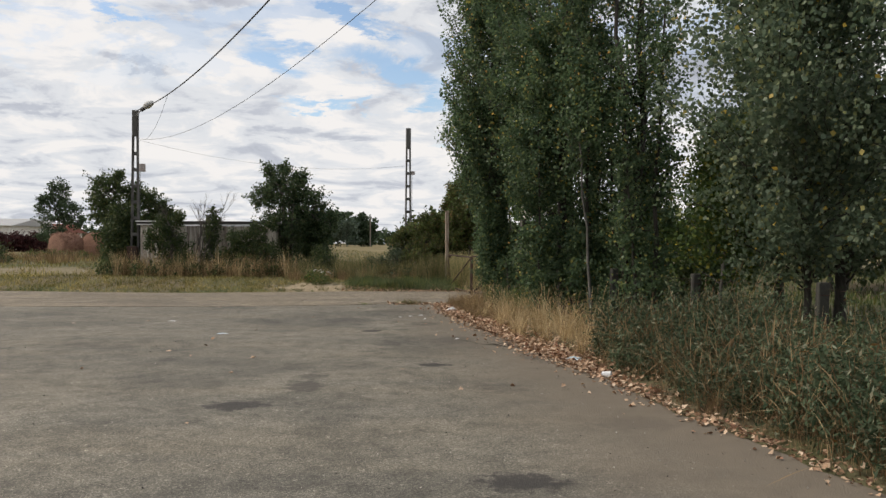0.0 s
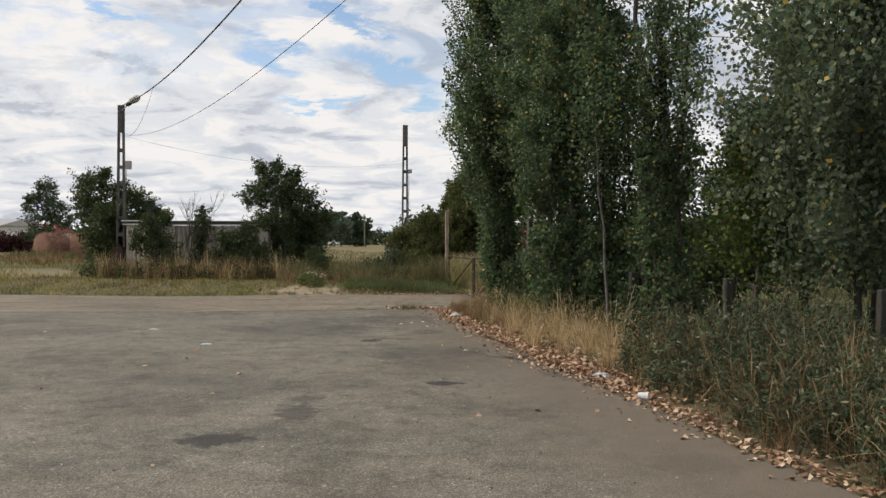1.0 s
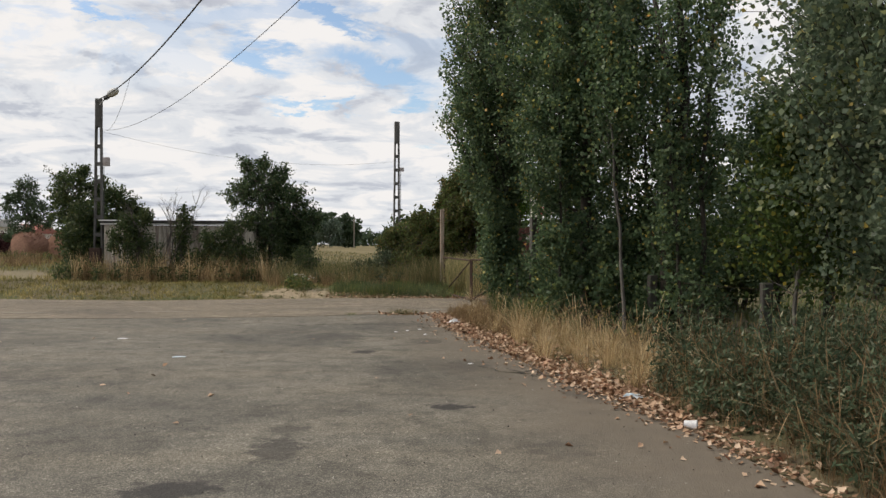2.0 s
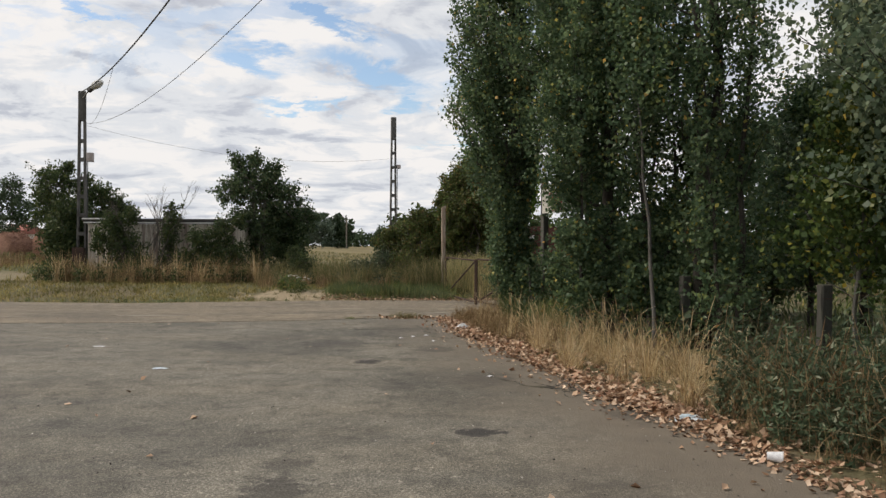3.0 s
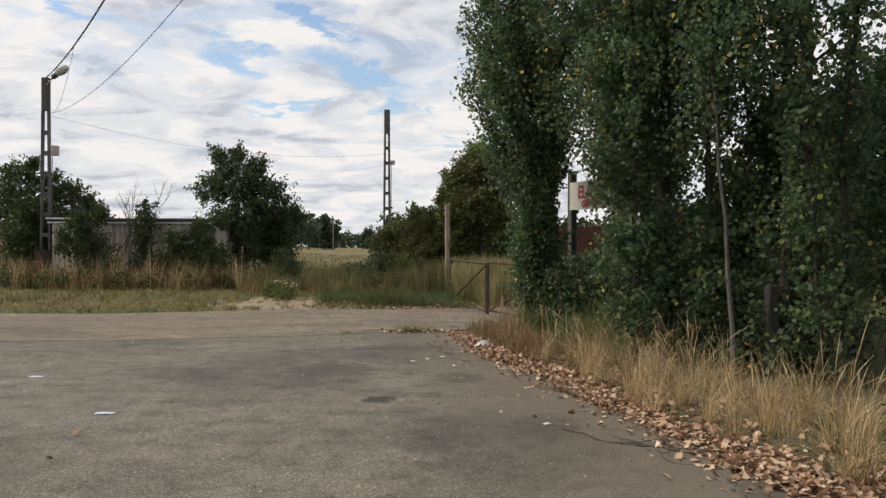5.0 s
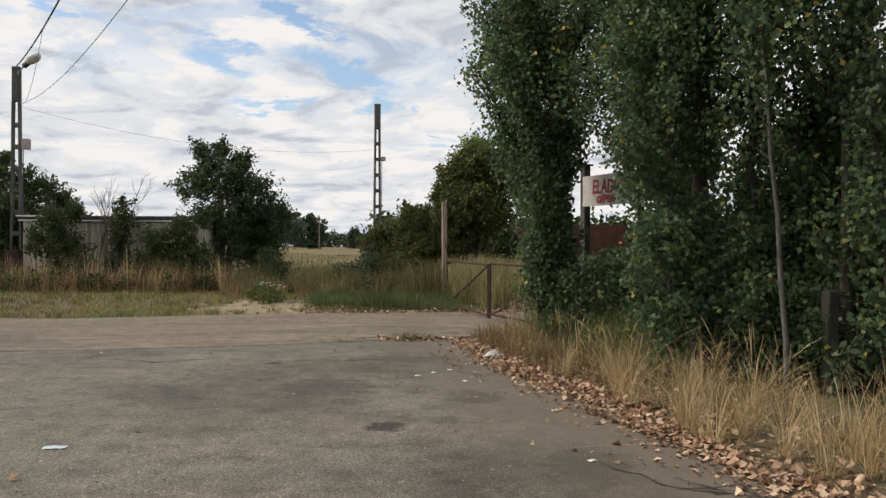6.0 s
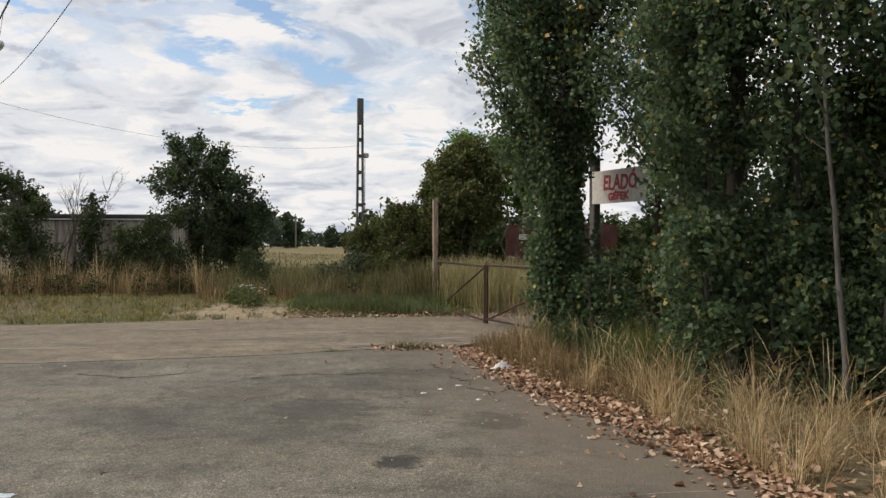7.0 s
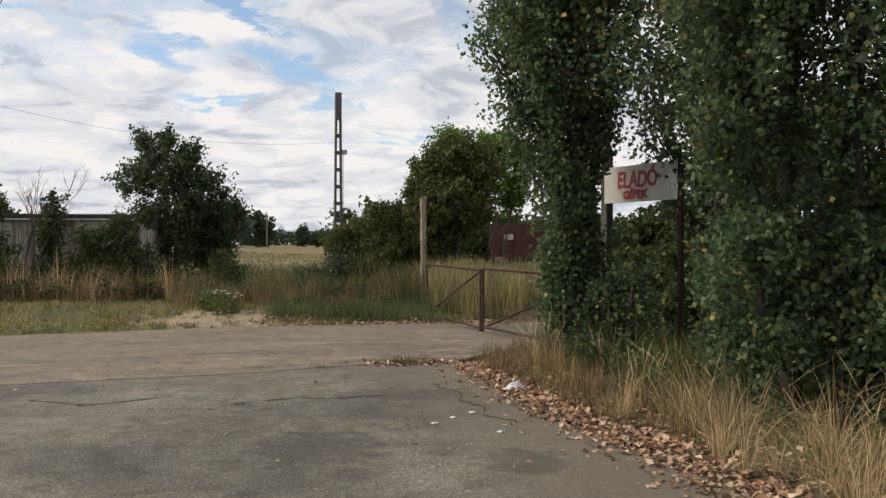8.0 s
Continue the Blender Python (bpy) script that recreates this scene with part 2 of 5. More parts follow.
def asphalt_material(name, dark, light, warm, stains, dusty=0.0):
    """Worn asphalt: grit, broad bleached and darkened areas, oil spots with ragged edges."""
    n = Nodes(name)
    grit = n.voronoi(105, out="Color")
    grit = n.ramp(n.math("MULTIPLY", grit, 1.0), (0.15, 0.58), (0.6, 0.98), (0.92, 1.85))
    fine = n.ramp(n.noise(160, 3, 0.7), (0.3, 0.72), (0.7, 1.28))
    speck = n.ramp(n.voronoi(38, out="Color"), (0.0, 0.3), (0.14, 1.0), (0.86, 1.0), (0.97, 2.1))
    broad = n.noise(0.45, 7, 0.62, 0.6)
    streak = n.noise(1.0, 6, 0.6, 0.4, n.stretch(0.22, 1.1, 1))
    base = n.mix(n.ramp(broad, (0.34, 0.0), (0.66, 1.0)), dark, light)
    base = n.mix(n.ramp(streak, (0.42, 0.0), (0.7, 0.45)), base, warm)
    mid = n.ramp(n.noise(3.5, 6, 0.65, 0.3), (0.28, 0.58), (0.5, 1.0), (0.74, 1.28))
    base = n.mix(1.0, base, mid, "MULTIPLY")
    base = n.mix(1.0, base, grit, "MULTIPLY")
    base = n.mix(0.8, base, fine, "MULTIPLY")
    base = n.mix(0.8, base, speck, "MULTIPLY")
    if dusty:
        # trodden dust lies along the planted edge
        at = n.node("SeparateXYZ", Vector=n.coord)
        off = n.math("SUBTRACT", n.math("SUBTRACT", 3.25, at.outputs[0]), n.math("MULTIPLY", at.outputs[1], 0.172))
        off = n.math("ADD", off, n.math("MULTIPLY", n.math("SUBTRACT", n.noise(1.3, 6, 0.6), 0.5), 1.8))
        base = n.mix(n.math("MULTIPLY", n.math("SUBTRACT", 1.0, n.math("DIVIDE", off, 1.7), clamp=True), dusty, clamp=True), base, n.mix(n.noise(4, 5), (0.125, 0.104, 0.081), (0.185, 0.155, 0.118)))
    sep = n.node("SeparateXYZ", Vector=n.coord)
    wob = n.math("MULTIPLY", n.math("SUBTRACT", n.noise(7.0, 8, 0.75, 0.5), 0.5), 3.2)
    for x, y, rx, ry, much in stains:
        dx = n.math("DIVIDE", n.math("SUBTRACT", sep.outputs[0], x), rx)
        dy = n.math("DIVIDE", n.math("SUBTRACT", sep.outputs[1], y), ry)
        d = n.math("ADD", n.math("SQRT", n.math("ADD", n.math("MULTIPLY", dx, dx), n.math("MULTIPLY", dy, dy))), wob)
        fac = n.math("MULTIPLY", n.math("MULTIPLY", n.math("SUBTRACT", 1.1, d, clamp=True), 2.4, clamp=True), much)
        base = n.mix(fac, base, (0.030, 0.027, 0.026))
    h = n.math("ADD", n.math("MULTIPLY", n.voronoi(80), 0.6), n.noise(8, 5))
    return n.finish(base, n.ramp(broad, (0.3, 0.78), (0.7, 0.95)), normal=n.bump(h, 0.55, 0.012), specular=0.4)


ASPHALT = asphalt_material("worn_asphalt", (0.080, 0.0745, 0.0615), (0.192, 0.177, 0.145), (0.206, 0.177, 0.130), [
    (-1.92, 7.72, 0.32, 0.22, 0.85), (-1.46, 8.75, 0.22, 0.35, 0.6), (-1.5, 9.4, 0.18, 0.3, 0.4), (-0.14, 10.35, 0.19, 0.17, 0.9),
    (0.55, 5.4, 0.30, 0.22, 0.85), (0.65, 8.75, 0.28, 0.25, 0.3), (1.65, 7.15, 0.35, 0.3, 0.2), (-1.35, 14.2, 0.17, 0.2, 0.9),
    (-2.0, 16.0, 0.55, 0.6, 0.4), (-0.5, 15.5, 0.35, 0.4, 0.4), (-3.0, 16.8, 0.7, 0.5, 0.3), (-0.9, 12.4, 0.25, 0.3, 0.35),
    (-1.2, 18.2, 0.8, 0.35, 0.4), (0.1, 12.9, 0.3, 0.5, 0.35), (-5.2, 12.0, 0.8, 0.5, 0.25), (1.3, 11.1, 0.3, 0.45, 0.4)], 1.1)
ROAD = asphalt_material("old_road_surface", (0.120, 0.100, 0.075), (0.210, 0.178, 0.133), (0.280, 0.224, 0.152), [
    (-3.0, 21.6, 1.2, 0.3, 0.3), (-9.0, 22.5, 2.5, 0.4, 0.25), (-1.4, 22.4, 0.8, 0.3, 0.2)])


def ground_material():
    n = Nodes("ground_soil")
    big = n.noise(0.35, 6, 0.6, 0.4)
    fine = n.noise(9, 6, 0.7)
    soil = n.ramp(fine, (0.3, (0.085, 0.068, 0.046)), (0.55, (0.15, 0.125, 0.080)), (0.75, (0.25, 0.205, 0.135)))
    green = n.ramp(fine, (0.3, (0.045, 0.055, 0.024)), (0.7, (0.12, 0.125, 0.050)))
    base = n.mix(n.ramp(big, (0.4, 0.0), (0.6, 1.0)), soil, green)
    # stubble field in the distance
    sep = n.node("SeparateXYZ", Vector=n.coord)
    straw = n.ramp(n.noise(0.05, 6, 0.6, 0.3, n.stretch(0.5, 2.0, 1)), (0.35, (0.115, 0.10, 0.047)), (0.6, (0.21, 0.17, 0.085)))
    far = n.math("MULTIPLY", n.math("SUBTRACT", sep.outputs[1], 45.0), 0.06, clamp=True)
    base = n.mix(far, base, straw)
    # bare sandy patch at the road's edge
    dx = n.math("DIVIDE", n.math("SUBTRACT", sep.outputs[0], -4.45), 1.45)
    dy = n.math("DIVIDE", n.math("SUBTRACT", sep.outputs[1], 26.0), 0.95)
    d = n.math("ADD", n.math("SQRT", n.math("ADD", n.math("MULTIPLY", dx, dx), n.math("MULTIPLY", dy, dy))), n.math("MULTIPLY", n.math("SUBTRACT", n.noise(2.2, 6), 0.5), 2.4))
    sand = n.ramp(fine, (0.3, (0.20, 0.155, 0.10)), (0.7, (0.40, 0.33, 0.225)))
    base = n.mix(n.math("MULTIPLY", n.math("SUBTRACT", 1.05, d, clamp=True), 2.2, clamp=True), base, sand)
    # worn track leading to the bales
    dx = n.math("DIVIDE", n.math("SUBTRACT", sep.outputs[0], -17.0), 5.0)
    dy = n.math("DIVIDE", n.math("SUBTRACT", sep.outputs[1], 32.0), 3.6)
    d = n.math("ADD", n.math("SQRT", n.math("ADD", n.math("MULTIPLY", dx, dx), n.math("MULTIPLY", dy, dy))), n.math("MULTIPLY", n.math("SUBTRACT", n.noise(1.2, 6), 0.5), 1.6))
    base = n.mix(n.math("MULTIPLY", n.math("MULTIPLY", n.math("SUBTRACT", 1.1, d, clamp=True), 2.0, clamp=True), 0.5), base, sand)
    return n.finish(base, 0.95, normal=n.bump(fine, 0.7, 0.04), specular=0.2)


GROUND = ground_material()


def plain_material(name, colour, rough=0.7, metal=0.0, wear=None, scale=6.0, amount=0.5, bump=0.2, stretch=(1, 1, 1)):
    """A surface with grain and worn or stained areas of another colour."""
    n = Nodes(name)
    v = n.stretch(*stretch)
    a = n.noise(scale, 6, 0.65, 0.3, v)
    fine = n.ramp(n.noise(scale * 9, 4, 0.6, 0.0, v), (0.3, 0.8), (0.7, 1.15))
    c = n.mix(n.ramp(a, (0.55 - amount * 0.3, 0.0), (0.72 - amount * 0.2, 1.0)), colour, wear or tuple(0.6 * k for k in colour))
    c = n.mix(1.0, c, fine, "MULTIPLY")
    return n.finish(c, rough, metal, n.bump(n.noise(scale * 6, 5, 0.6, 0.0, v), bump, 0.01))


CONCRETE_DARK = plain_material("dark_concrete", (0.125, 0.12, 0.11), 0.9, 0, (0.06, 0.057, 0.052), 3.0, 0.5, 0.4, (1, 1, 0.5))
# post colour set dark to hold the trees' shade, with greenish areas
POST_GREY = plain_material("shaded_mossy_post", (0.045, 0.041, 0.037), 0.95, 0, (0.05, 0.052, 0.04), 6.0, 0.5, 0.4, (1, 1, 0.5))
PALE_CONCRETE = plain_material("pale_patch", (0.27, 0.24, 0.195), 0.95, 0, (0.19, 0.165, 0.13), 5.0, 0.6, 0.5)
RUST = plain_material("rusty_steel", (0.075, 0.040, 0.026), 0.85, 0.2, (0.035, 0.024, 0.02), 12.0, 0.5, 0.4)
TIMBER = plain_material("weathered_timber", (0.36, 0.30, 0.235), 0.9, 0, (0.14, 0.08, 0.05), 9.0, 0.35, 0.5, (2, 2, 0.25))
PLANK = plain_material("grey_boarding", (0.60, 0.56, 0.47), 0.9, 0, (0.22, 0.17, 0.145), 3.0, 0.6, 0.3, (3, 3, 0.25))
TAR = plain_material("tarred_roof_edge", (0.030, 0.028, 0.027), 0.8, 0, (0.06, 0.055, 0.05), 5.0)
WHITE = plain_material("white_paint", (0.74, 0.73, 0.70), 0.6, 0, (0.55, 0.53, 0.48), 3.0, 0.3, 0.1)
SIGN_WHITE = plain_material("sign_board_white", (0.68, 0.66, 0.62), 0.55, 0, (0.50, 0.47, 0.42), 2.5, 0.35, 0.05)
SIGN_RED = plain_material("sign_red_paint", (0.42, 0.022, 0.028), 0.5, 0, (0.30, 0.03, 0.03), 20.0, 0.3, 0.05)
RED_PAINT = plain_material("faded_red_paint", (0.085, 0.026, 0.02), 0.7, 0, (0.12, 0.045, 0.03), 3.0, 0.5, 0.1)
ROOF_RED = plain_material("red_roof", (0.30, 0.10, 0.075), 0.8, 0, (0.20, 0.08, 0.06), 2.0)
PLASTIC_WHITE = plain_material("white_plastic", (0.74, 0.75, 0.76), 0.4, 0, (0.55, 0.56, 0.58), 20.0, 0.3, 0.2)
PLASTIC_BLUE = plain_material("pale_blue_plastic", (0.48, 0.60, 0.68), 0.35, 0, (0.70, 0.74, 0.76), 14.0, 0.4, 0.2)
LAMP_GREY = plain_material("lamp_grey", (0.42, 0.42, 0.42), 0.5, 0.3, (0.3, 0.3, 0.3), 8.0, 0.3, 0.05)
LAMP_GLASS = plain_material("lamp_bowl", (0.62, 0.62, 0.60), 0.25, 0, (0.5, 0.5, 0.47), 8.0, 0.3, 0.02)
BOX_GREY = plain_material("box_grey", (0.42, 0.37, 0.35), 0.6, 0, (0.3, 0.25, 0.22), 8.0, 0.4, 0.05)
CABLE = plain_material("black_cable", (0.03, 0.03, 0.032), 0.6, 0, (0.05, 0.05, 0.05), 8.0)
HAY = plain_material("baled_straw", (0.33, 0.185, 0.125), 0.95, 0, (0.17, 0.085, 0.06), 9.0, 0.6, 0.8, (1, 1, 6))
CRACK = plain_material("crack_filling", (0.028, 0.026, 0.022), 0.95, 0, (0.06, 0.055, 0.03), 9.0)

# ---- mesh helpers ----
rng = np.random.default_rng(7)


def quads_mesh(name, V, Q, material, smooth=False):
    """A mesh object from arrays of corners and of four-cornered faces."""
    me = bpy.data.meshes.new(name)
    V, Q = np.asarray(V, np.float32), np.asarray(Q, np.int32)
    me.vertices.add(len(V))
    me.vertices.foreach_set("co", V.ravel())
    me.loops.add(Q.size)
    me.loops.foreach_set("vertex_index", Q.ravel())
    me.polygons.add(len(Q))
    me.polygons.foreach_set("loop_start", np.arange(0, Q.size, 4, dtype=np.int32))
    if smooth:
        me.polygons.foreach_set("use_smooth", np.ones(len(Q), bool))
    me.update(calc_edges=True)
    me.materials.append(material)
    return new(name, me)


def under(ob, parent, label=""):
    ob.parent = parent
    if label:
        ob["label"] = label
    return ob


def part(name, bm, material, parent, label=""):
    me = bpy.data.meshes.new(name)
    bm.to_mesh(me)
    bm.free()
    me.materials.append(material)
    return under(new(name, me), parent, label)


def thing(name, x, y, z, label, category, group="", turn=0.0, kind=""):
    ob = new(name)
    ob.matrix_basis = pose(x, y, z, 0, 0, turn)
    ob.empty_display_size = 0.2
    return tagged(ob, label, category, group, kind)


def add_box(bm, x0, x1, y0, y1, z0, z1, bevel=0.0, m=None):
    made = bmesh.ops.create_cube(bm, size=1.0)["verts"]
    bmesh.ops.transform(bm, matrix=Matrix.Translation(((x0 + x1) / 2, (y0 + y1) / 2, (z0 + z1) / 2)) @ Matrix.Diagonal((x1 - x0, y1 - y0, z1 - z0, 1)), verts=made)
    if bevel:
        edges = {e for v in made for e in v.link_edges}
        made = list({v for f in bmesh.ops.bevel(bm, geom=list(edges), offset=bevel, segments=1, affect="EDGES")["faces"] for v in f.verts} | {v for v in made if v.is_valid})
    if m is not None:
        bmesh.ops.transform(bm, matrix=m, verts=made)
    return bm


def box(x0, x1, y0, y1, z0, z1, bevel=0.0, m=None):
    return add_box(bmesh.new(), x0, x1, y0, y1, z0, z1, bevel, m)


def tube(points, radii, sides=6):
    """Corners and faces of a tapered tube along a line."""
    P = np.asarray(points, float)
    R = np.asarray(radii, float)
    T = np.gradient(P, axis=0)
    T /= np.linalg.norm(T, axis=1)[:, None] + 1e-9
    ref = np.where(np.abs(T[:, 2:3]) > 0.9, [[1.0, 0, 0]], [[0, 0, 1.0]])
    A = np.cross(T, ref)
    A /= np.linalg.norm(A, axis=1)[:, None] + 1e-9
    B = np.cross(T, A)
    a = np.linspace(0, 2 * np.pi, sides, endpoint=False)
    V = P[:, None] + R[:, None, None] * (np.cos(a)[None, :, None] * A[:, None] + np.sin(a)[None, :, None] * B[:, None])
    i = np.arange(len(P) - 1)[:, None] * sides
    j = np.arange(sides)[None]
    k = (j + 1) % sides
    Q = np.stack([i + j, i + k, i + sides + k, i + sides + j], -1).reshape(-1, 4)
    return V.reshape(-1, 3), Q


def join(pieces):
    V, Q, n = [], [], 0
    for v, q in pieces:
        V.append(v)
        Q.append(q + n)
        n += len(v)
    return np.concatenate(V), np.concatenate(Q)


def leaf_quads(P, size, length=1.15, droop=0.35, flat=0.0):
    """Kite-shaped, slightly folded leaves at the points P, turned at random."""
    n = len(P)
    D = rng.normal(size=(n, 3))
    D[:, 2] -= droop * 1.5
    if flat:
        D[:, 2] *= 1 - flat
    D /= np.linalg.norm(D, axis=1)[:, None]
    S = rng.normal(size=(n, 3))
    if flat:
        S[:, 2] *= 1 - flat
    S -= (S * D).sum(1)[:, None] * D
    S /= np.linalg.norm(S, axis=1)[:, None] + 1e-9
    U = np.cross(D, S)
    s = (np.asarray(size) * rng.uniform(0.65, 1.25, n))[:, None]
    mid = P + D * s * 0.38 * length
    fold = U * s * rng.uniform(-0.22, 0.22, (n, 1))
    V = np.stack([P, mid + S * s * 0.5 + fold, P + D * s * length, mid - S * s * 0.5 + fold], 1).reshape(-1, 3)
    return V, np.arange(4 * n).reshape(n, 4)


def curled_leaves(P, size):
    """Dry leaves folded along the middle rib and curled, two faces each."""
    n = len(P)
    a = rng.uniform(0, 2 * np.pi, n)
    tilt = rng.normal(0, 0.3, n)
    D = np.stack([np.cos(a), np.sin(a), tilt], 1)
    S = np.stack([-np.sin(a), np.cos(a), rng.normal(0, 0.35, n)], 1)
    U = np.cross(D, S)
    s = (size * rng.uniform(0.55, 1.3, n))[:, None]
    lift = rng.uniform(-0.12, 0.4, (n, 1))
    left, right = rng.uniform(0.28, 0.55, (n, 1)), rng.uniform(0.28, 0.55, (n, 1))
    mid = P + D * s * 0.5
    V = np.stack([P, P + D * s * rng.uniform(0.25, 0.5, (n, 1)) + (S * left + U * lift) * s, P + D * s + U * s * rng.uniform(-0.1, 0.35, (n, 1)), mid - U * s * 0.04, P + D * s * rng.uniform(0.25, 0.5, (n, 1)) + (U * lift * rng.uniform(0.3, 1.2, (n, 1)) - S * right) * s], 1).reshape(-1, 3)
    i = np.arange(n)[:, None, None] * 5
    return V, (i + np.array([[0, 3, 2, 1], [0, 4, 2, 3]])[None]).reshape(-1, 4)


def bend(p0, p1, wobble, steps=5, lift=0.0):
    """A wavering line between two points; lift bows it upwards."""
    t = np.linspace(0, 1, steps)[:, None]
    L = np.linalg.norm(np.subtract(p1, p0))
    P = np.asarray(p0) * (1 - t) + np.asarray(p1) * t + rng.normal(size=(steps, 3)) * wobble * L * np.sin(np.pi * t)
    P[:, 2] += lift * L * np.sin(np.pi * t[:, 0])
    return P


def tree(name, x, y, label, height, reach, trunk_radius, leaf, leaf_material_, bark=BARK, n_branches=60, per_branch=300, start=0.08,
         upright=1.6, profile=None, lean=(0, 0), shift=None, spread=0.2, stems=1, group="", category="tree", z=0.0, droop=0.35, length=1.15, shoots=0, bias=0.85, ragged_edge=1.1):
    """A tree with tapered trunk, limbs and a crown of single leaves. profile(h): the crown's reach at a share h of the height; upright: how steep the
    limbs rise; shift(h): how far the crown's middle stands off the trunk."""
    top = thing(name, x, y, z, label, category, group)
    profile = profile or (lambda h: math.sin(math.pi * min(1, 0.12 + 0.86 * h)) ** 0.7)
    shift = shift or (lambda h: (0.0, 0.0))
    trunks, limbs, leaves = [], [], []
    for s in range(stems):
        a = 2 * math.pi * s / max(1, stems) + rng.uniform(0, 1)
        off = 0.0 if stems == 1 else 0.16 * reach
        tip = np.array([lean[0] + off * 3.0 * math.cos(a), lean[1] + off * 3.0 * math.sin(a), height * (0.97 if s == 0 else rng.uniform(0.72, 0.95))])
        base = np.array([off * 0.5 * math.cos(a), off * 0.5 * math.sin(a), -0.1])
        line = bend(base, tip, 0.007, 9)
        trunks.append(tube(line, np.linspace(1, 0.12, 9) ** 0.9 * trunk_radius * (1 if s == 0 else 0.75) * np.r_[1.18, np.ones(8)], 9))
        for _ in range(n_branches // stems):
            h = start + (0.97 - start) * rng.uniform() ** bias
            k = h * 8
            i = min(7, int(k))
            foot = line[i] + (line[i + 1] - line[i]) * (k - i)
            ang = rng.uniform(0, 2 * math.pi)
            far = reach * profile(min(1.0, h + 0.1)) * rng.uniform(0.45, ragged_edge)
            rise = far * upright * rng.uniform(0.6, 1.3)
            h2 = min(1.0, h + rise / height)
            far = min(far, reach * profile(h2) * 1.05 + 0.05)
            sx, sy = shift(h2)
            end = np.array([tip[0] * h2 + sx + far * math.cos(ang), tip[1] * h2 + sy + far * math.sin(ang), min(height * 1.02, foot[2] + rise)])
            limb = bend(foot, end, 0.05, 6, -0.10 if upright > 1 else 0.06)
            r0 = max(0.006, trunk_radius * 0.28 * (1 - 0.75 * h))
            limbs.append(tube(limb, np.linspace(r0, 0.004, 6), 4))
            m = int(per_branch * rng.uniform(0.6, 1.4))
            u = rng.uniform(0.15, 1.05, m) ** 0.75 * 5
            j = np.clip(u.astype(int), 0, 4)
            at = limb[j] + (limb[j + 1] - limb[j]) * (u - j)[:, None]
            # leaves sit in small tufts along side twigs
            tufts = np.clip(rng.normal(size=(max(3, m // 14), 3)), -1.3, 1.3) * spread
            leaves.append(at + tufts[rng.integers(0, len(tufts), m)] + np.clip(rng.normal(size=(m, 3)), -1.5, 1.5) * spread * 0.38)
    for _ in range(shoots):
        # long leafy shoots that break the outline
        h, ang = rng.uniform(0.4, 0.97), rng.uniform(0, 2 * math.pi)
        sx, sy = shift(h)
        foot = np.array([lean[0] * h + sx, lean[1] * h + sy, h * height * 0.8]) + 0.55 * reach * profile(h) * np.array([math.cos(ang), math.sin(ang), 0])
        end = foot + np.array([math.cos(ang), math.sin(ang), 0]) * reach * profile(h) * rng.uniform(0.35, 0.75) + np.array([0, 0, height * rng.uniform(0.12, 0.24)])
        limb = bend(foot, end, 0.06, 6, 0.05)
        limbs.append(tube(limb, np.linspace(0.009, 0.003, 6), 4))
        u = rng.uniform(0.1, 1.02, per_branch // 2) * 5
        j = np.clip(u.astype(int), 0, 4)
        leaves.append(limb[j] + (limb[j + 1] - limb[j]) * (u - j)[:, None] + rng.normal(size=(len(u), 3)) * spread * 0.4)
    P = np.concatenate(leaves)
    P = P[P[:, 2] > 0.08]
    # far overhead fewer and larger leaves make the same shade
    P = P[(P[:, 2] < 8.2) | (rng.uniform(size=len(P)) < 0.2)]
    V, Q = leaf_quads(P, np.where(P[:, 2] < 8.2, leaf, leaf * 2.2), length, droop)
    under(quads_mesh("trunk", *join(trunks), bark, True), top)
    tagged(under(quads_mesh("branching", *join(limbs), bark, True), top), kind="stuff")
    tagged(under(quads_mesh("crown", V, Q, leaf_material_), top), kind="stuff")
    return top


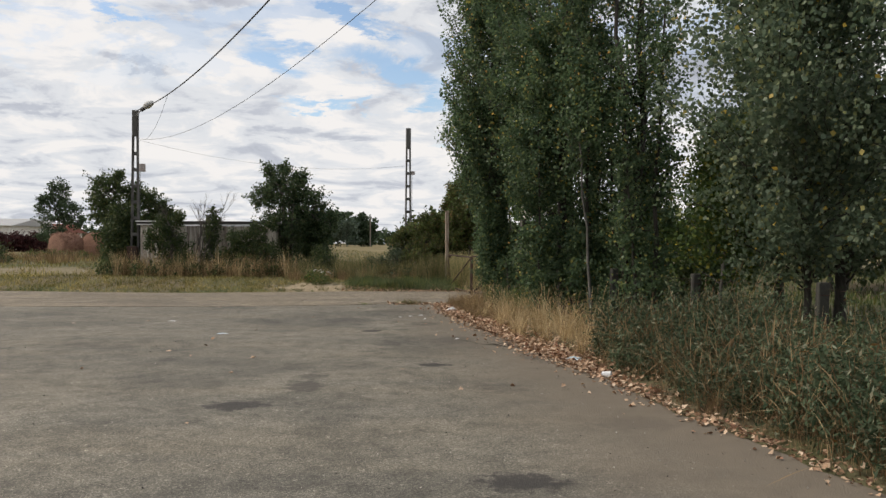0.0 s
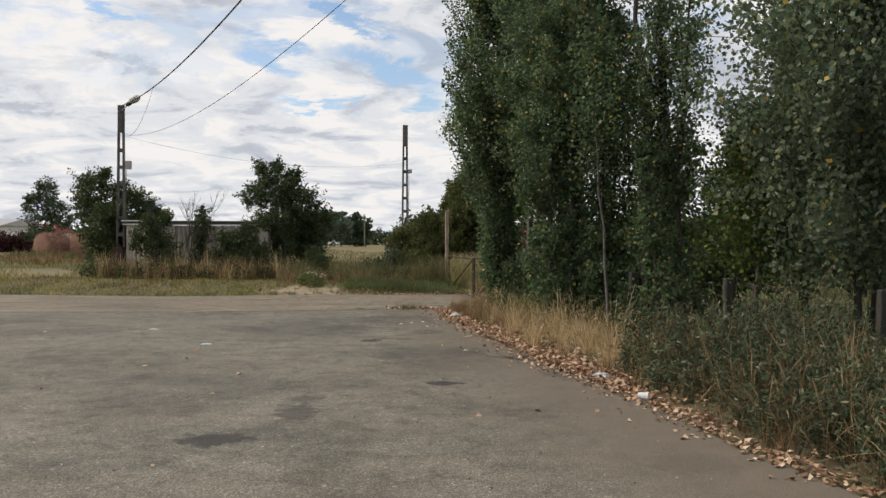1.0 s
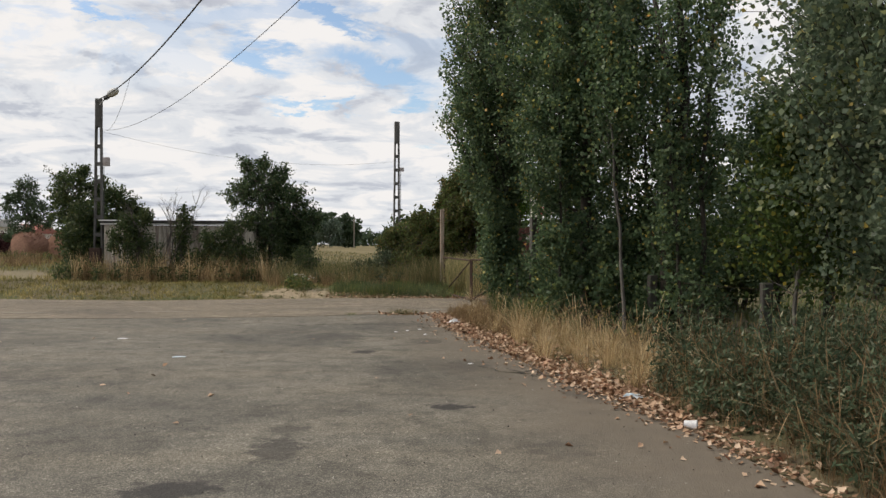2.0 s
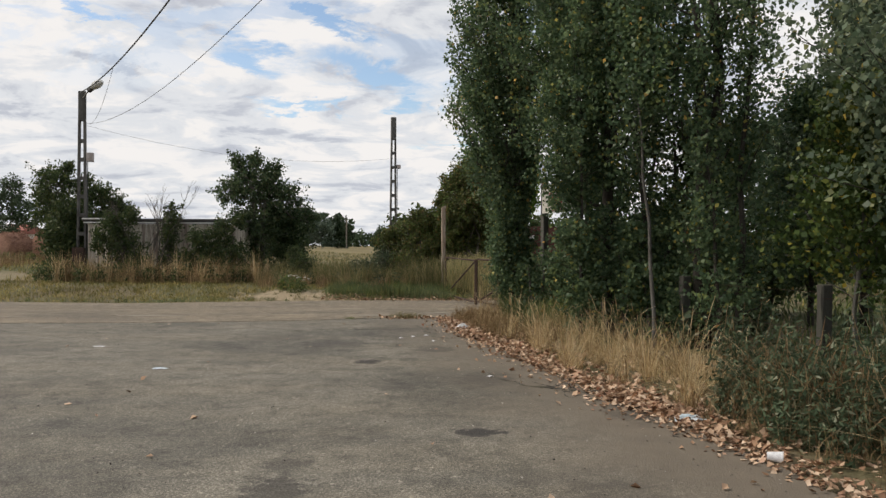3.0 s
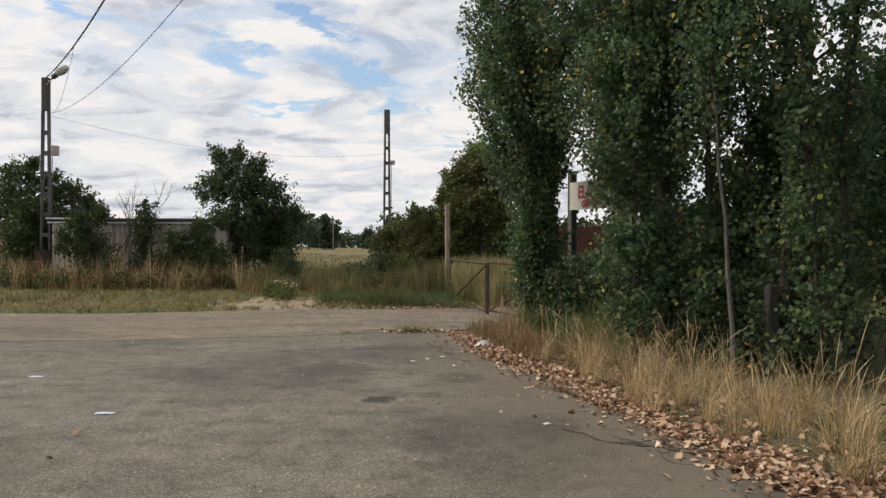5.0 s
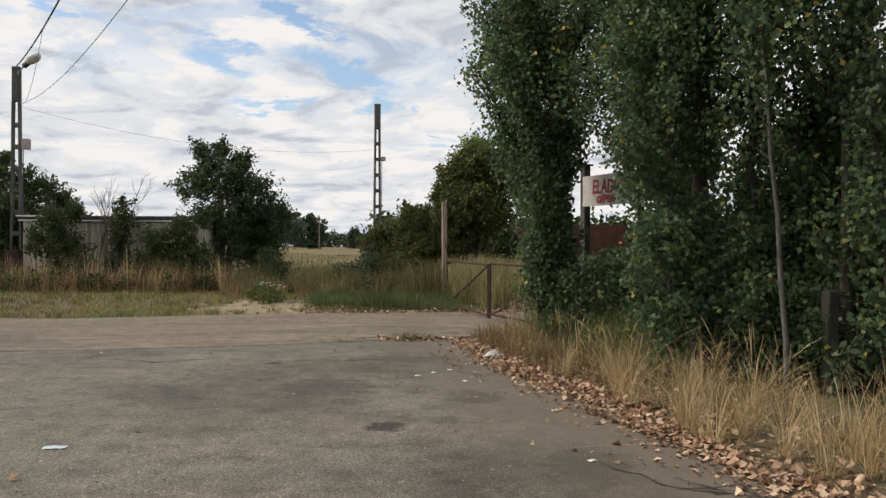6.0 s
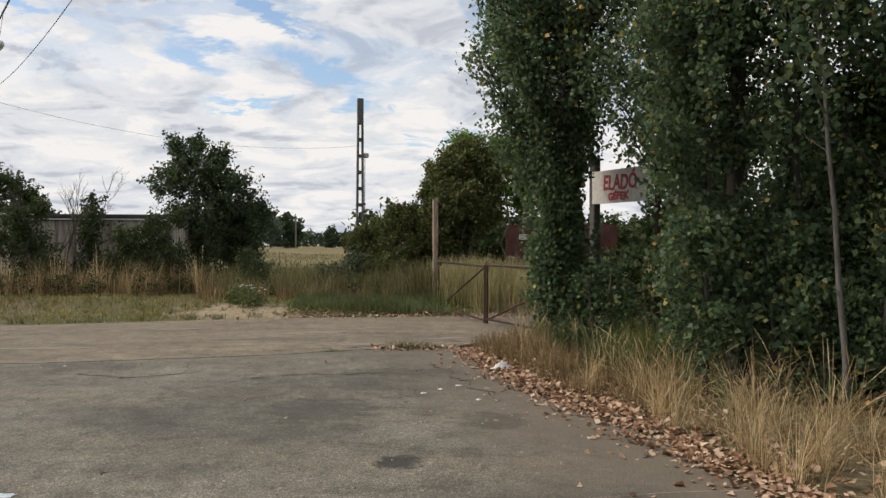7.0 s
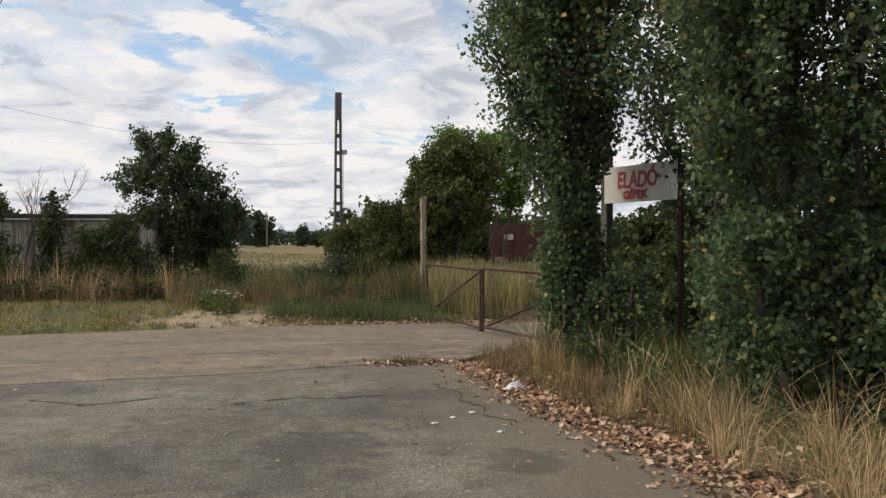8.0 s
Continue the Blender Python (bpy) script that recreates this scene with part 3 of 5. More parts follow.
def lobed(name, x, y, label, lobes, leaf, leaf_material_, density=150, category="bush", group="", bark=TWIG, thick=0.06, stems=4, spread=0.13, droop=0.35, length=1.15, z=0.0):
    """A bush or small tree whose crown is a cluster of boughs. lobes: (x, z, half width, half height) of each bough, off the foot."""
    top = thing(name, x, y, z, label, category, group)
    trunks, limbs, leaves = [], [], []
    mid = np.array([np.mean([b[0] for b in lobes]), 0.0, np.mean([b[1] for b in lobes])])
    for s in range(stems):
        a = 2 * math.pi * s / stems + rng.uniform(0, 1)
        foot = np.array([mid[0] * 0.6 + 0.15 * math.cos(a), 0.15 * math.sin(a), -0.1])
        fork = mid + np.array([0.25 * math.cos(a), 0.25 * math.sin(a), 0.0])
        trunks.append(tube(bend(foot, fork, 0.04, 6), np.linspace(thick, thick * 0.5, 6), 7))
    for bx, bz, w, h in lobes:
        c = np.array([bx, rng.normal() * 0.25 * w, bz])
        limbs.append(tube(bend(mid, c, 0.06, 5), np.linspace(thick * 0.5, thick * 0.25, 5), 5))
        n = max(10, int(density * (w * h + 0.08)))
        for _ in range(n):
            d = rng.normal(size=3)
            d[2] += 0.25
            d /= np.linalg.norm(d)
            spray = 0.42 if rng.uniform() < 0.16 and d[2] > -0.1 else 0.0
            lump = 0.97 + spray * rng.uniform(0.5, 1.0) + 0.22 * math.sin(7 * d[0] + 5 * bz) * math.sin(6 * d[2] + 9 * bx) + rng.normal() * 0.09
            end = c + d * np.array([w, w, h]) * lump
            start = c + d * np.array([w, w, h]) * 0.15
            if end[2] < 0.05:
                continue
            limb = bend(start, end, 0.07, 5, 0.05)
            limbs.append(tube(limb, np.linspace(0.008, 0.003, 5), 3))
            m = rng.integers(16, 34)
            u = rng.uniform(0.25, 1.03, m) ** 0.7 * 4
            j = np.clip(u.astype(int), 0, 3)
            leaves.append(limb[j] + (limb[j + 1] - limb[j]) * (u - j)[:, None] + np.clip(rng.normal(size=(m, 3)), -1.5, 1.5) * spread * 0.5)
    P = np.concatenate(leaves)
    P = P[P[:, 2] > 0.05]
    under(quads_mesh("trunk", *join(trunks), bark, True), top)
    tagged(under(quads_mesh("branching", *join(limbs), bark, True), top), kind="stuff")
    tagged(under(quads_mesh("crown", *leaf_quads(P, leaf, length, droop), leaf_material_), top), kind="stuff")
    return top


def blades(P, height, width, material, name, label, category="grass", lean=0.35, head=False, parent=None, way=None, share=None, coarse=False):
    """Grass: bowed tapering blades, or stalks with a seed head, at the points P (x, y, z). way: the side to which each one bows; share: its part of the height."""
    n = len(P)
    h = np.asarray(height) * rng.uniform(0.5, 1.15, n) * (1.0 if share is None else share)
    a = rng.uniform(0, 2 * np.pi, n) if way is None else way
    b = rng.uniform(0, 2 * np.pi, n)
    ln = np.abs(rng.normal(0, lean, n)) + 0.05
    levels = np.array([0.0, 0.35, 0.62, 0.84, 1.0])
    w = np.array([0.7, 0.6, 0.6, 2.4, 0.5]) if head else np.array([1.0, 0.95, 0.8, 0.5, 0.06])
    if coarse:
        levels, w = levels[[0, 2, 4]], w[[0, 2, 4]]
    k = 2 * len(levels)
    out = []
    for u, ww in zip(levels, w):
        c = P + np.stack([np.cos(a) * ln * h * u ** 1.9, np.sin(a) * ln * h * u ** 1.9, h * u * (1 - 0.35 * ln * u)], 1)
        s = np.stack([np.cos(b), np.sin(b), np.zeros(n)], 1) * (width * ww / 2)
        out += [c - s, c + s]
    V = np.stack(out, 1).reshape(-1, 3)
    i = np.arange(n)[:, None, None] * k
    Q = (i + np.array([[j, j + 1, j + 3, j + 2] for j in range(0, k - 2, 2)])[None]).reshape(-1, 4)
    ob = quads_mesh(name, V, Q, material)
    if parent:
        return under(ob, parent)
    return tagged(ob, label, category, kind="stuff")


# ---- ground, yard and road ----
YARD_EDGE = [(3.6, -14), (3.3, 0), (2.95, 4.2), (2.72, 5.3), (2.42, 6.55), (2.12, 7.6), (1.84, 9.3), (1.5, 11.0), (1.2, 12.0), (0.86, 13.8), (0.48, 15.7), (0.14, 17.0), (-0.12, 18.6), (-0.3, 20.2)]
SEAM = [(-0.3, 20.62), (-1.47, 20.36), (-2.33, 20.05), (-3.0, 19.75), (-5.5, 19.2), (-9, 18.9), (-20, 18.6), (-60, 18.0)]
ROAD_NEAR = [(0.0, 20.95), (0.5, 21.5), (1.03, 22.0), (2.0, 21.9), (5.5, 21.6)]
ROAD_FAR = [(5.5, 25.3), (0.6, 25.75), (-3.1, 25.4), (-5.1, 24.95), (-8.0, 24.1), (-14, 24.6), (-25, 25.2), (-60, 26.0)]


def ragged(line, step=0.16, rough=0.03):
    """A line broken into short uneven lengths."""
    out = []
    for (x0, y0), (x1, y1) in zip(line, line[1:]):
        k = max(1, min(60, int(math.hypot(x1 - x0, y1 - y0) / step)))
        for i in range(k):
            u = i / k
            px, py = x0 + (x1 - x0) * u, y0 + (y1 - y0) * u
            d = noise.noise(Vector((px * 2.3, py * 2.3, 4.0))) * rough * 1.8 + noise.noise(Vector((px * 9, py * 9, 1.0))) * rough
            out.append((px + d, py + d))
    return out + [line[-1]]


YARD = ragged(YARD_EDGE) + ragged(SEAM) + [(-60, -14)]
ROADWAY = [(x, y + 0.004) for x, y in reversed(ragged(SEAM))] + ragged(ROAD_NEAR) + ragged(ROAD_FAR)


def slab(name, outline, material, label, top):
    bm = bmesh.new()
    vs = [bm.verts.new((x, y, top)) for x, y in outline]
    f = bm.faces.new(vs)
    low = bmesh.ops.extrude_face_region(bm, geom=[f])["geom"]
    bmesh.ops.translate(bm, vec=(0, 0, -0.12), verts=[v for v in low if isinstance(v, bmesh.types.BMVert)])
    bmesh.ops.recalc_face_normals(bm, faces=bm.faces)
    ob = part(name, bm, material, None)
    return tagged(ob, label, "asphalt", kind="structure")


yard = slab("pavement", YARD, ASPHALT, "worn grey asphalt yard with oil spots and cracks", 0.0)
road = slab("road", ROADWAY, ROAD, "old brownish asphalt road with a crumbled edge", 0.006)


def gap_to(line, X, Y):
    """How far the points lie from a line."""
    best = np.full(X.shape, 1e9)
    for (x0, y0), (x1, y1) in zip(line, line[1:]):
        dx, dy = x1 - x0, y1 - y0
        u = np.clip(((X - x0) * dx + (Y - y0) * dy) / (dx * dx + dy * dy), 0, 1)
        best = np.minimum(best, np.hypot(X - x0 - u * dx, Y - y0 - u * dy))
    return best


def inside(outline, X, Y):
    hit = np.zeros(X.shape, bool)
    for (x0, y0), (x1, y1) in zip(outline, outline[1:] + outline[:1]):
        if y0 != y1:
            hit ^= ((y0 > Y) != (y1 > Y)) & (X < (x1 - x0) * (Y - y0) / (y1 - y0) + x0)
    return hit


YARD_ROUGH = YARD_EDGE + SEAM + [(-60, -14)]
ROAD_ROUGH = SEAM[::-1] + ROAD_NEAR + ROAD_FAR


def paved(X, Y):
    return inside(YARD_ROUGH, X, Y) | inside(ROAD_ROUGH, X, Y)


def smooth(a, b, v):
    t = np.clip((v - a) / (b - a), 0, 1)
    return t * t * (3 - 2 * t)


def waves(X, Y):
    return 0.5 * np.sin(X * 1.7 + 0.6 * np.sin(Y * 1.1)) * np.sin(Y * 1.3 + 1.0) + 0.5 * np.sin(X * 0.53 + 2.0) * np.sin(Y * 0.61 + X * 0.2)


def ground_height(X, Y):
    X, Y = np.asarray(X, float), np.asarray(Y, float)
    edge = np.minimum(gap_to(YARD_EDGE, X, Y), np.minimum(gap_to(ROAD_NEAR, X, Y), gap_to(ROAD_FAR, X, Y)))
    h = 0.05 + 0.045 * waves(X, Y) + 0.24 * smooth(24.6, 28.6, Y) + 0.3 * smooth(-9, -16, X) * smooth(30, 44, Y)
    h = -0.05 + (h + 0.05) * smooth(0.0, 0.7, edge)
    return np.where(paved(X, Y), -0.10, h)


def ground_sheet():
    near_x, near_y = np.arange(-30, 30.01, 0.55), np.arange(-14, 50.01, 0.5)
    far = 1.32 ** np.arange(1, 19)
    xs = np.concatenate([-30 - 8 * far[::-1], near_x, 30 + 8 * far])
    ys = np.concatenate([-14 - 8 * far[::-1], near_y, 50 + 8 * far])
    X, Y = np.meshgrid(xs, ys)
    V = np.stack([X, Y, ground_height(X, Y)], -1).reshape(-1, 3)
    nx, ny = len(xs), len(ys)
    i = (np.arange(ny - 1)[:, None] * nx + np.arange(nx - 1)[None]).reshape(-1, 1)
    Q = i + np.array([[0, 1, nx + 1, nx]])
    return tagged(quads_mesh("ground", V, Q, GROUND, True), "dry soil and short grass reaching to stubble fields", "ground", kind="structure")


ground = ground_sheet()


def scatter(x0, x1, y0, y1, n, keep=None, clump=0.0):
    """Points on the open ground within a rectangle, with their height."""
    X, Y = rng.uniform(x0, x1, n), rng.uniform(y0, y1, n)
    if clump:
        c = rng.integers(0, max(2, int(n * clump)), n)
        cx, cy = rng.uniform(x0, x1, n)[c], rng.uniform(y0, y1, n)[c]
        X, Y = cx + rng.normal(size=n) * 0.07, cy + rng.normal(size=n) * 0.07
    ok = ~paved(X, Y)
    if keep is not None:
        ok &= keep(X, Y)
    X, Y = X[ok], Y[ok]
    return np.stack([X, Y, np.maximum(ground_height(X, Y), -0.05)], 1)


def tufts(x0, x1, y0, y1, n_tufts, per, keep=None, radius=0.07):
    """Points in tufts whose blades bow outwards; each tuft has its own height. Returns points, ways and shares."""
    C = scatter(x0, x1, y0, y1, n_tufts, keep)
    k = np.repeat(np.arange(len(C)), per)
    a = rng.uniform(0, 2 * np.pi, len(k))
    r = np.abs(rng.normal(0, radius, len(k)))
    tall = rng.uniform(0.45, 1.15, len(C))
    tilt = rng.uniform(0, 2 * np.pi, len(C))
    P = C[k] + np.stack([np.cos(a) * r, np.sin(a) * r, np.zeros(len(k))], 1)
    way = np.where(rng.uniform(size=len(k)) < 0.35, tilt[k], a) + rng.normal(0, 0.4, len(k))
    return P, way, tall[k]

# ---- poles, wires ----


def lattice_pole(x, y, height, label, turn, base_w=0.34, top_w=0.21, head=1.0, bay=0.62):
    """A ladder-like concrete pole: two tapering legs, rungs between them and a solid head."""
    top = thing("lattice_pole", x, y, 0, label, "pole", "lattice poles", turn)
    width = lambda z: base_w + (top_w - base_w) * z / height
    for s in (-1, 1):
        bm = box(-0.5, 0.5, -0.075, 0.075, -0.3, height - head)
        for v in bm.verts:
            w = width(max(0, v.co.z)) / 2
            v.co.x = s * (w if v.co.x * s > 0 else w - 0.065)
        part("leg", bm, CONCRETE_DARK, top)
    z = 0.5
    while z < height - head - 0.2:
        w = width(z) / 2 - 0.06
        part("rung", box(-w, w, -0.07, 0.07, z, z + 0.13, 0.012), CONCRETE_DARK, top)
        z += bay
    w = width(height - head) / 2
    bm = box(-w, w, -0.076, 0.076, height - head, height, 0.012)
    part("head", bm, CONCRETE_DARK, top)
    return top


pole_a = lattice_pole(-12.24, 31.1, 6.57, "tall dark concrete lattice pole beside the shed", 8)
part("meter_box", box(0.15, 0.36, -0.10, 0.10, 4.22, 4.52, 0.015), BOX_GREY, pole_a, "small grey junction box")
part("fuse_cabinet", box(-0.24, 0.14, -0.30, -0.09, 0.85, 1.35, 0.02), RUST, pole_a, "rusty brown switch cabinet")
part("conduit", box(0.17, 0.19, -0.02, 0.0, 1.4, 4.25), CABLE, pole_a)
pole_b = lattice_pole(-2.25, 39.5, 7.1, "tall dark concrete lattice pole among bushes", 14)
part("insulator_box", box(0.14, 0.32, -0.08, 0.08, 4.85, 5.02, 0.015), BOX_GREY, pole_b, "small grey bracket box")
part("conduit", box(0.17, 0.19, -0.02, 0.0, 1.0, 4.85), CABLE, pole_b)
lattice_pole(5.67, -0.9, 8.4, "tall concrete lattice pole carrying the far end of the wires", 40)


def street_lamp():
    top = thing("street_lamp", -12.24, 31.1, 6.34, "grey street lamp on a short bracket at the pole's top", "street lamp", turn=-20)
    line = [(0.09, -0.06, 0.0), (0.26, -0.10, 0.12), (0.42, -0.14, 0.20)]
    under(quads_mesh("arm", *tube(line, [0.022] * 3, 8), LAMP_GREY, True), top)
    m = pose(0.42, -0.14, 0.2, 0, -22, -8)
    bm = box(-0.05, 0.20, -0.07, 0.07, -0.06, 0.07, 0.03, m)
    part("ballast_housing", bm, CABLE, top, "dark ballast housing")
    bm = bmesh.new()
    bmesh.ops.create_uvsphere(bm, u_segments=14, v_segments=8, radius=1.0)
    bmesh.ops.transform(bm, matrix=m @ pose(0.40, 0, 0.02) @ Matrix.Diagonal((0.27, 0.16, 0.125, 1)), verts=bm.verts)
    part("lamp_bowl", bm, LAMP_GLASS, top, "pale clouded lamp bowl")
    return top


street_lamp()


def wire(p0, p1, sag, radius, label):
    t = np.linspace(0, 1, 40)[:, None]
    P = np.asarray(p0) * (1 - t) + np.asarray(p1) * t
    P[:, 2] -= sag * 4 * t[:, 0] * (1 - t[:, 0])
    return tagged(quads_mesh("overhead_wire", *tube(P, [radius] * 40, 5), CABLE, True), label, "wire", "overhead wires")


wire((-12.24, 31.0, 6.52), (5.54, -0.8, 8.18), 1.36, 0.017, "thick twisted overhead cable from the lamp pole")
wire((-12.2, 31.0, 5.48), (5.8, -0.8, 6.85), 1.62, 0.0055, "thin sagging overhead wire from the lamp pole")
wire((-8.6, 24.45, 5.95), (-11.2, 29.25, 5.2), 0.3, 0.005, "thin slack drop wire")
wire((-12.15, 31.1, 5.44), (-2.25, 39.5, 5.3), 0.55, 0.004, "thin wire between the two poles")

# ---- shed, dead tree, shrubs and grass beyond the road ----


def shed():
    top = thing("shed", -11.95, 30.9, 0, "low grey boarded shed with a dark flat roof edge", "shed")
    W, D, Ht = 4.95, 2.6, 2.16
    k = int(W / 0.175)
    for i in range(k):
        x0 = i * W / k
        j = rng.uniform(-0.006, 0.006)
        part("board", box(x0 + 0.006, x0 + W / k - 0.006, -0.024 + j, 0.0 + j, 0.02 + rng.uniform(0, 0.05), Ht - 0.02), PLANK, top)
    part("back_wall", box(0, W, D - 0.05, D, 0, Ht), PLANK, top)
    part("side_wall", box(0, 0.05, 0.004, D - 0.052, 0, Ht), PLANK, top)
    part("side_wall", box(W - 0.05, W, 0.004, D - 0.052, 0, Ht), PLANK, top)
    part("inner_wall", box(0.052, W - 0.052, 0.006, 0.03, 0, Ht - 0.03), TAR, top)
    part("roof", box(-0.12, W + 0.14, -0.16, D + 0.12, Ht + 0.05, Ht + 0.155, 0.01), TAR, top, "black tarred roof")
    part("fascia", box(-0.10, W + 0.12, -0.13, -0.10, Ht + 0.0, Ht + 0.045), WHITE, top, "white fascia strip")
    part("roof_trim", box(-0.13, 1.4, -0.185, -0.165, Ht + 0.125, Ht + 0.165), WHITE, top, "white roof trim")
    return top


shed()

round_ = lambda h: math.sin(math.pi * min(1, 0.18 + 0.80 * h)) ** 0.6


peaked = lambda h: 0.85 + 0.15 * math.sin(math.pi * min(1, 2 * h)) if h < 0.45 else 1.0 - 0.95 * (h - 0.45)


def bush(name, x, y, label, height, reach, leaf, mat, n=40, per=160, stems=4, spread=0.22, category="bush", **more):
    return tree(name, x, y, label, height, reach, 0.07, leaf, mat, TWIG, n, per, 0.06, 0.7, more.pop("profile", peaked), stems=stems, spread=spread, shoots=n // 3, category=category, **more)


lobed("elder_tree", -6.9, 33.2, "dark green elder tree with loose rounded top", [(0.0, 3.54, 1.05, 0.95), (-0.93, 3.31, 0.6, 0.55), (0.93, 3.02, 0.9, 0.75), (1.79, 2.33, 0.42, 0.55), (-0.22, 1.85, 1.05, 1.0), (-0.1, 0.7, 0.85, 0.7), (-0.63, 4.40, 0.28, 0.38), (0.0, 4.47, 0.3, 0.36), (0.58, 4.1, 0.32, 0.37)], 0.072, LEAF_ELDER, 165, "tree", "shrubs by the shed", thick=0.09)
bush("elder_bush", -6.0, 34.2, "dark green elder bush with drooping edge", 2.7, 0.75, 0.090, LEAF_ELDER, 46, 225, 4, group="shrubs by the shed")
lobed("broad_tree", -14.6, 36.5, "dense dark green broadleaf tree behind the pole", [(-0.87, 3.64, 0.95, 0.95), (-1.28, 2.95, 0.72, 0.7), (-0.43, 2.24, 1.16, 1.0), (-0.17, 1.09, 1.03, 0.9), (0.21, 3.64, 0.4, 0.55), (-0.6, 4.45, 0.3, 0.3)], 0.085, LEAF_BUSH, 130, "tree", "trees behind the shed", thick=0.1)
lobed("broad_tree", -13.0, 37.5, "dense dark green broadleaf tree behind the shed", [(-1.21, 3.1, 0.9, 0.84), (-0.47, 2.79, 0.53, 0.58), (-1.12, 2.0, 1.19, 1.05), (-0.2, 2.1, 0.6, 0.7)], 0.085, LEAF_BUSH, 130, "tree", "trees behind the shed", thick=0.1)
lobed("lone_tree", -30.4, 62.0, "grey-green rounded tree standing alone", [(-0.43, 5.11, 0.97, 1.13), (-1.13, 4.37, 0.88, 0.78), (0.45, 3.94, 1.05, 0.87), (-0.34, 3.06, 1.49, 0.61), (1.42, 3.07, 0.53, 0.52), (-0.2, 1.9, 1.2, 0.8)], 0.13, LEAF_FAR, 52, "tree", thick=0.14, stems=1, spread=0.22)
lobed("ivy_shrub", -10.4, 29.7, "green shrub climbing up the shed front", [(-0.22, 2.05, 0.5, 0.5), (-0.01, 1.28, 0.65, 0.7), (-0.68, 1.5, 0.25, 0.4), (0.3, 2.38, 0.22, 0.29), (0.5, 0.7, 0.5, 0.5)], 0.058, LEAF_BUSH, 220, group="shrubs by the shed", thick=0.03)
lobed("ivy_shrub", -7.8, 29.8, "green shrub growing before the shed", [(-0.06, 1.62, 0.42, 0.34), (0.2, 1.05, 0.8, 0.6), (-0.5, 0.8, 0.5, 0.5)], 0.058, LEAF_BUSH, 220, group="shrubs by the shed", thick=0.03)
lobed("ivy_shrub", -6.9, 29.9, "green shrub at the shed's corner", [(-0.25, 1.85, 0.42, 0.42), (0.0, 1.1, 0.6, 0.6), (0.2, 2.2, 0.2, 0.25)], 0.058, LEAF_BUSH, 220, group="shrubs by the shed", thick=0.03)
bush("ivy_shrub", -9.05, 30.2, "slender dark green shoots beside the dead shrub", 2.75, 0.26, 0.068, LEAF_BUSH, 20, 150, 3, 0.15, group="shrubs by the shed")
bush("ivy_shrub", -12.9, 31.6, "dark green shrub at the foot of the pole", 2.9, 0.8, 0.075, LEAF_BUSH, 50, 225, 3, 0.2, group="shrubs by the shed")


def dead_tree(x, y, height):
    top = thing("dead_tree", x, y, 0, "bare dead shrub with thin grey twigs", "tree")
    parts = []

    def grow(p, d, length, r, depth):
        q = p + d * length
        parts.append(tube(bend(p, q, 0.05, 4), np.linspace(r, r * 0.6, 4), 5))
        if depth:
            for _ in range(3):
                e = d + rng.normal(size=3) * 0.3
                e[2] = abs(e[2]) + 0.15
                grow(q if rng.uniform() < 0.7 else p + d * length * 0.6, e / np.linalg.norm(e), length * rng.uniform(0.5, 0.75), r * 0.55, depth - 1)

    for a in (-0.25, 0.12, 0.3):
        grow(np.array([a * 0.3, 0, -0.05]), np.array([a, 0.05, 1.0]) / math.hypot(a, 1.0), height * 0.42, 0.035, 4)
    under(quads_mesh("trunk", *join(parts), TWIG, True), top)
    return top


dead_tree(-9.6, 29.7, 3.3)

# round bales behind the verge


def straw_bale(x, y, z, turn, label):
    top = thing("straw_bale", x, y, z, label, "straw bale", "round straw bales", turn)
    r, w, k = 0.74, 1.25, 40
    V, Q = [], []
    rings = [(0.02, -w / 2 - 0.02), (0.35, -w / 2 + 0.02), (0.68, -w / 2), (0.74, -w / 2 + 0.07), (0.75, -0.2), (0.745, 0.2), (0.74, w / 2 - 0.07), (0.68, w / 2), (0.35, w / 2 - 0.02), (0.02, w / 2 + 0.02)]
    a = np.linspace(0, 2 * np.pi, k, endpoint=False)
    for rr, xx in rings:
        q = rr * (1 + 0.025 * np.sin(a * 5 + xx * 3) + rng.normal(size=k) * 0.012)
        V.append(np.stack([np.full(k, xx), q * np.cos(a), r + q * np.sin(a) * (1 - 0.05 * (np.sin(a) < 0))], 1))
    for i in range(len(rings) - 1):
        j = np.arange(k)
        Q.append(np.stack([i * k + j, i * k + (j + 1) % k, (i + 1) * k + (j + 1) % k, (i + 1) * k + j], 1))
    under(quads_mesh("roll", np.concatenate(V), np.concatenate(Q), HAY, True), top)
    n = 2600
    ang, xx = rng.uniform(0, 2 * np.pi, n), rng.uniform(-w / 2, w / 2, n)
    P = np.stack([xx, 0.745 * np.cos(ang), r + 0.745 * np.sin(ang)], 1)
    under(quads_mesh("loose_straw", *leaf_quads(P, 0.035, 4.5, 0.1), HAY), top)
    return top


straw_bale(-21.7, 45.0, 0.5, 62, "reddish round straw bale lying on its side")
straw_bale(-20.5, 46.4, 0.5, 62, "reddish round straw bale behind another")
straw_bale(-19.4, 47.6, 0.5, 62, "reddish round straw bale at the row's end")
straw_bale(-20.9, 49.6, 0.55, 62, "reddish round straw bale in the second row")
straw_bale(-19.7, 50.8, 0.55, 62, "reddish round straw bale in the second row")


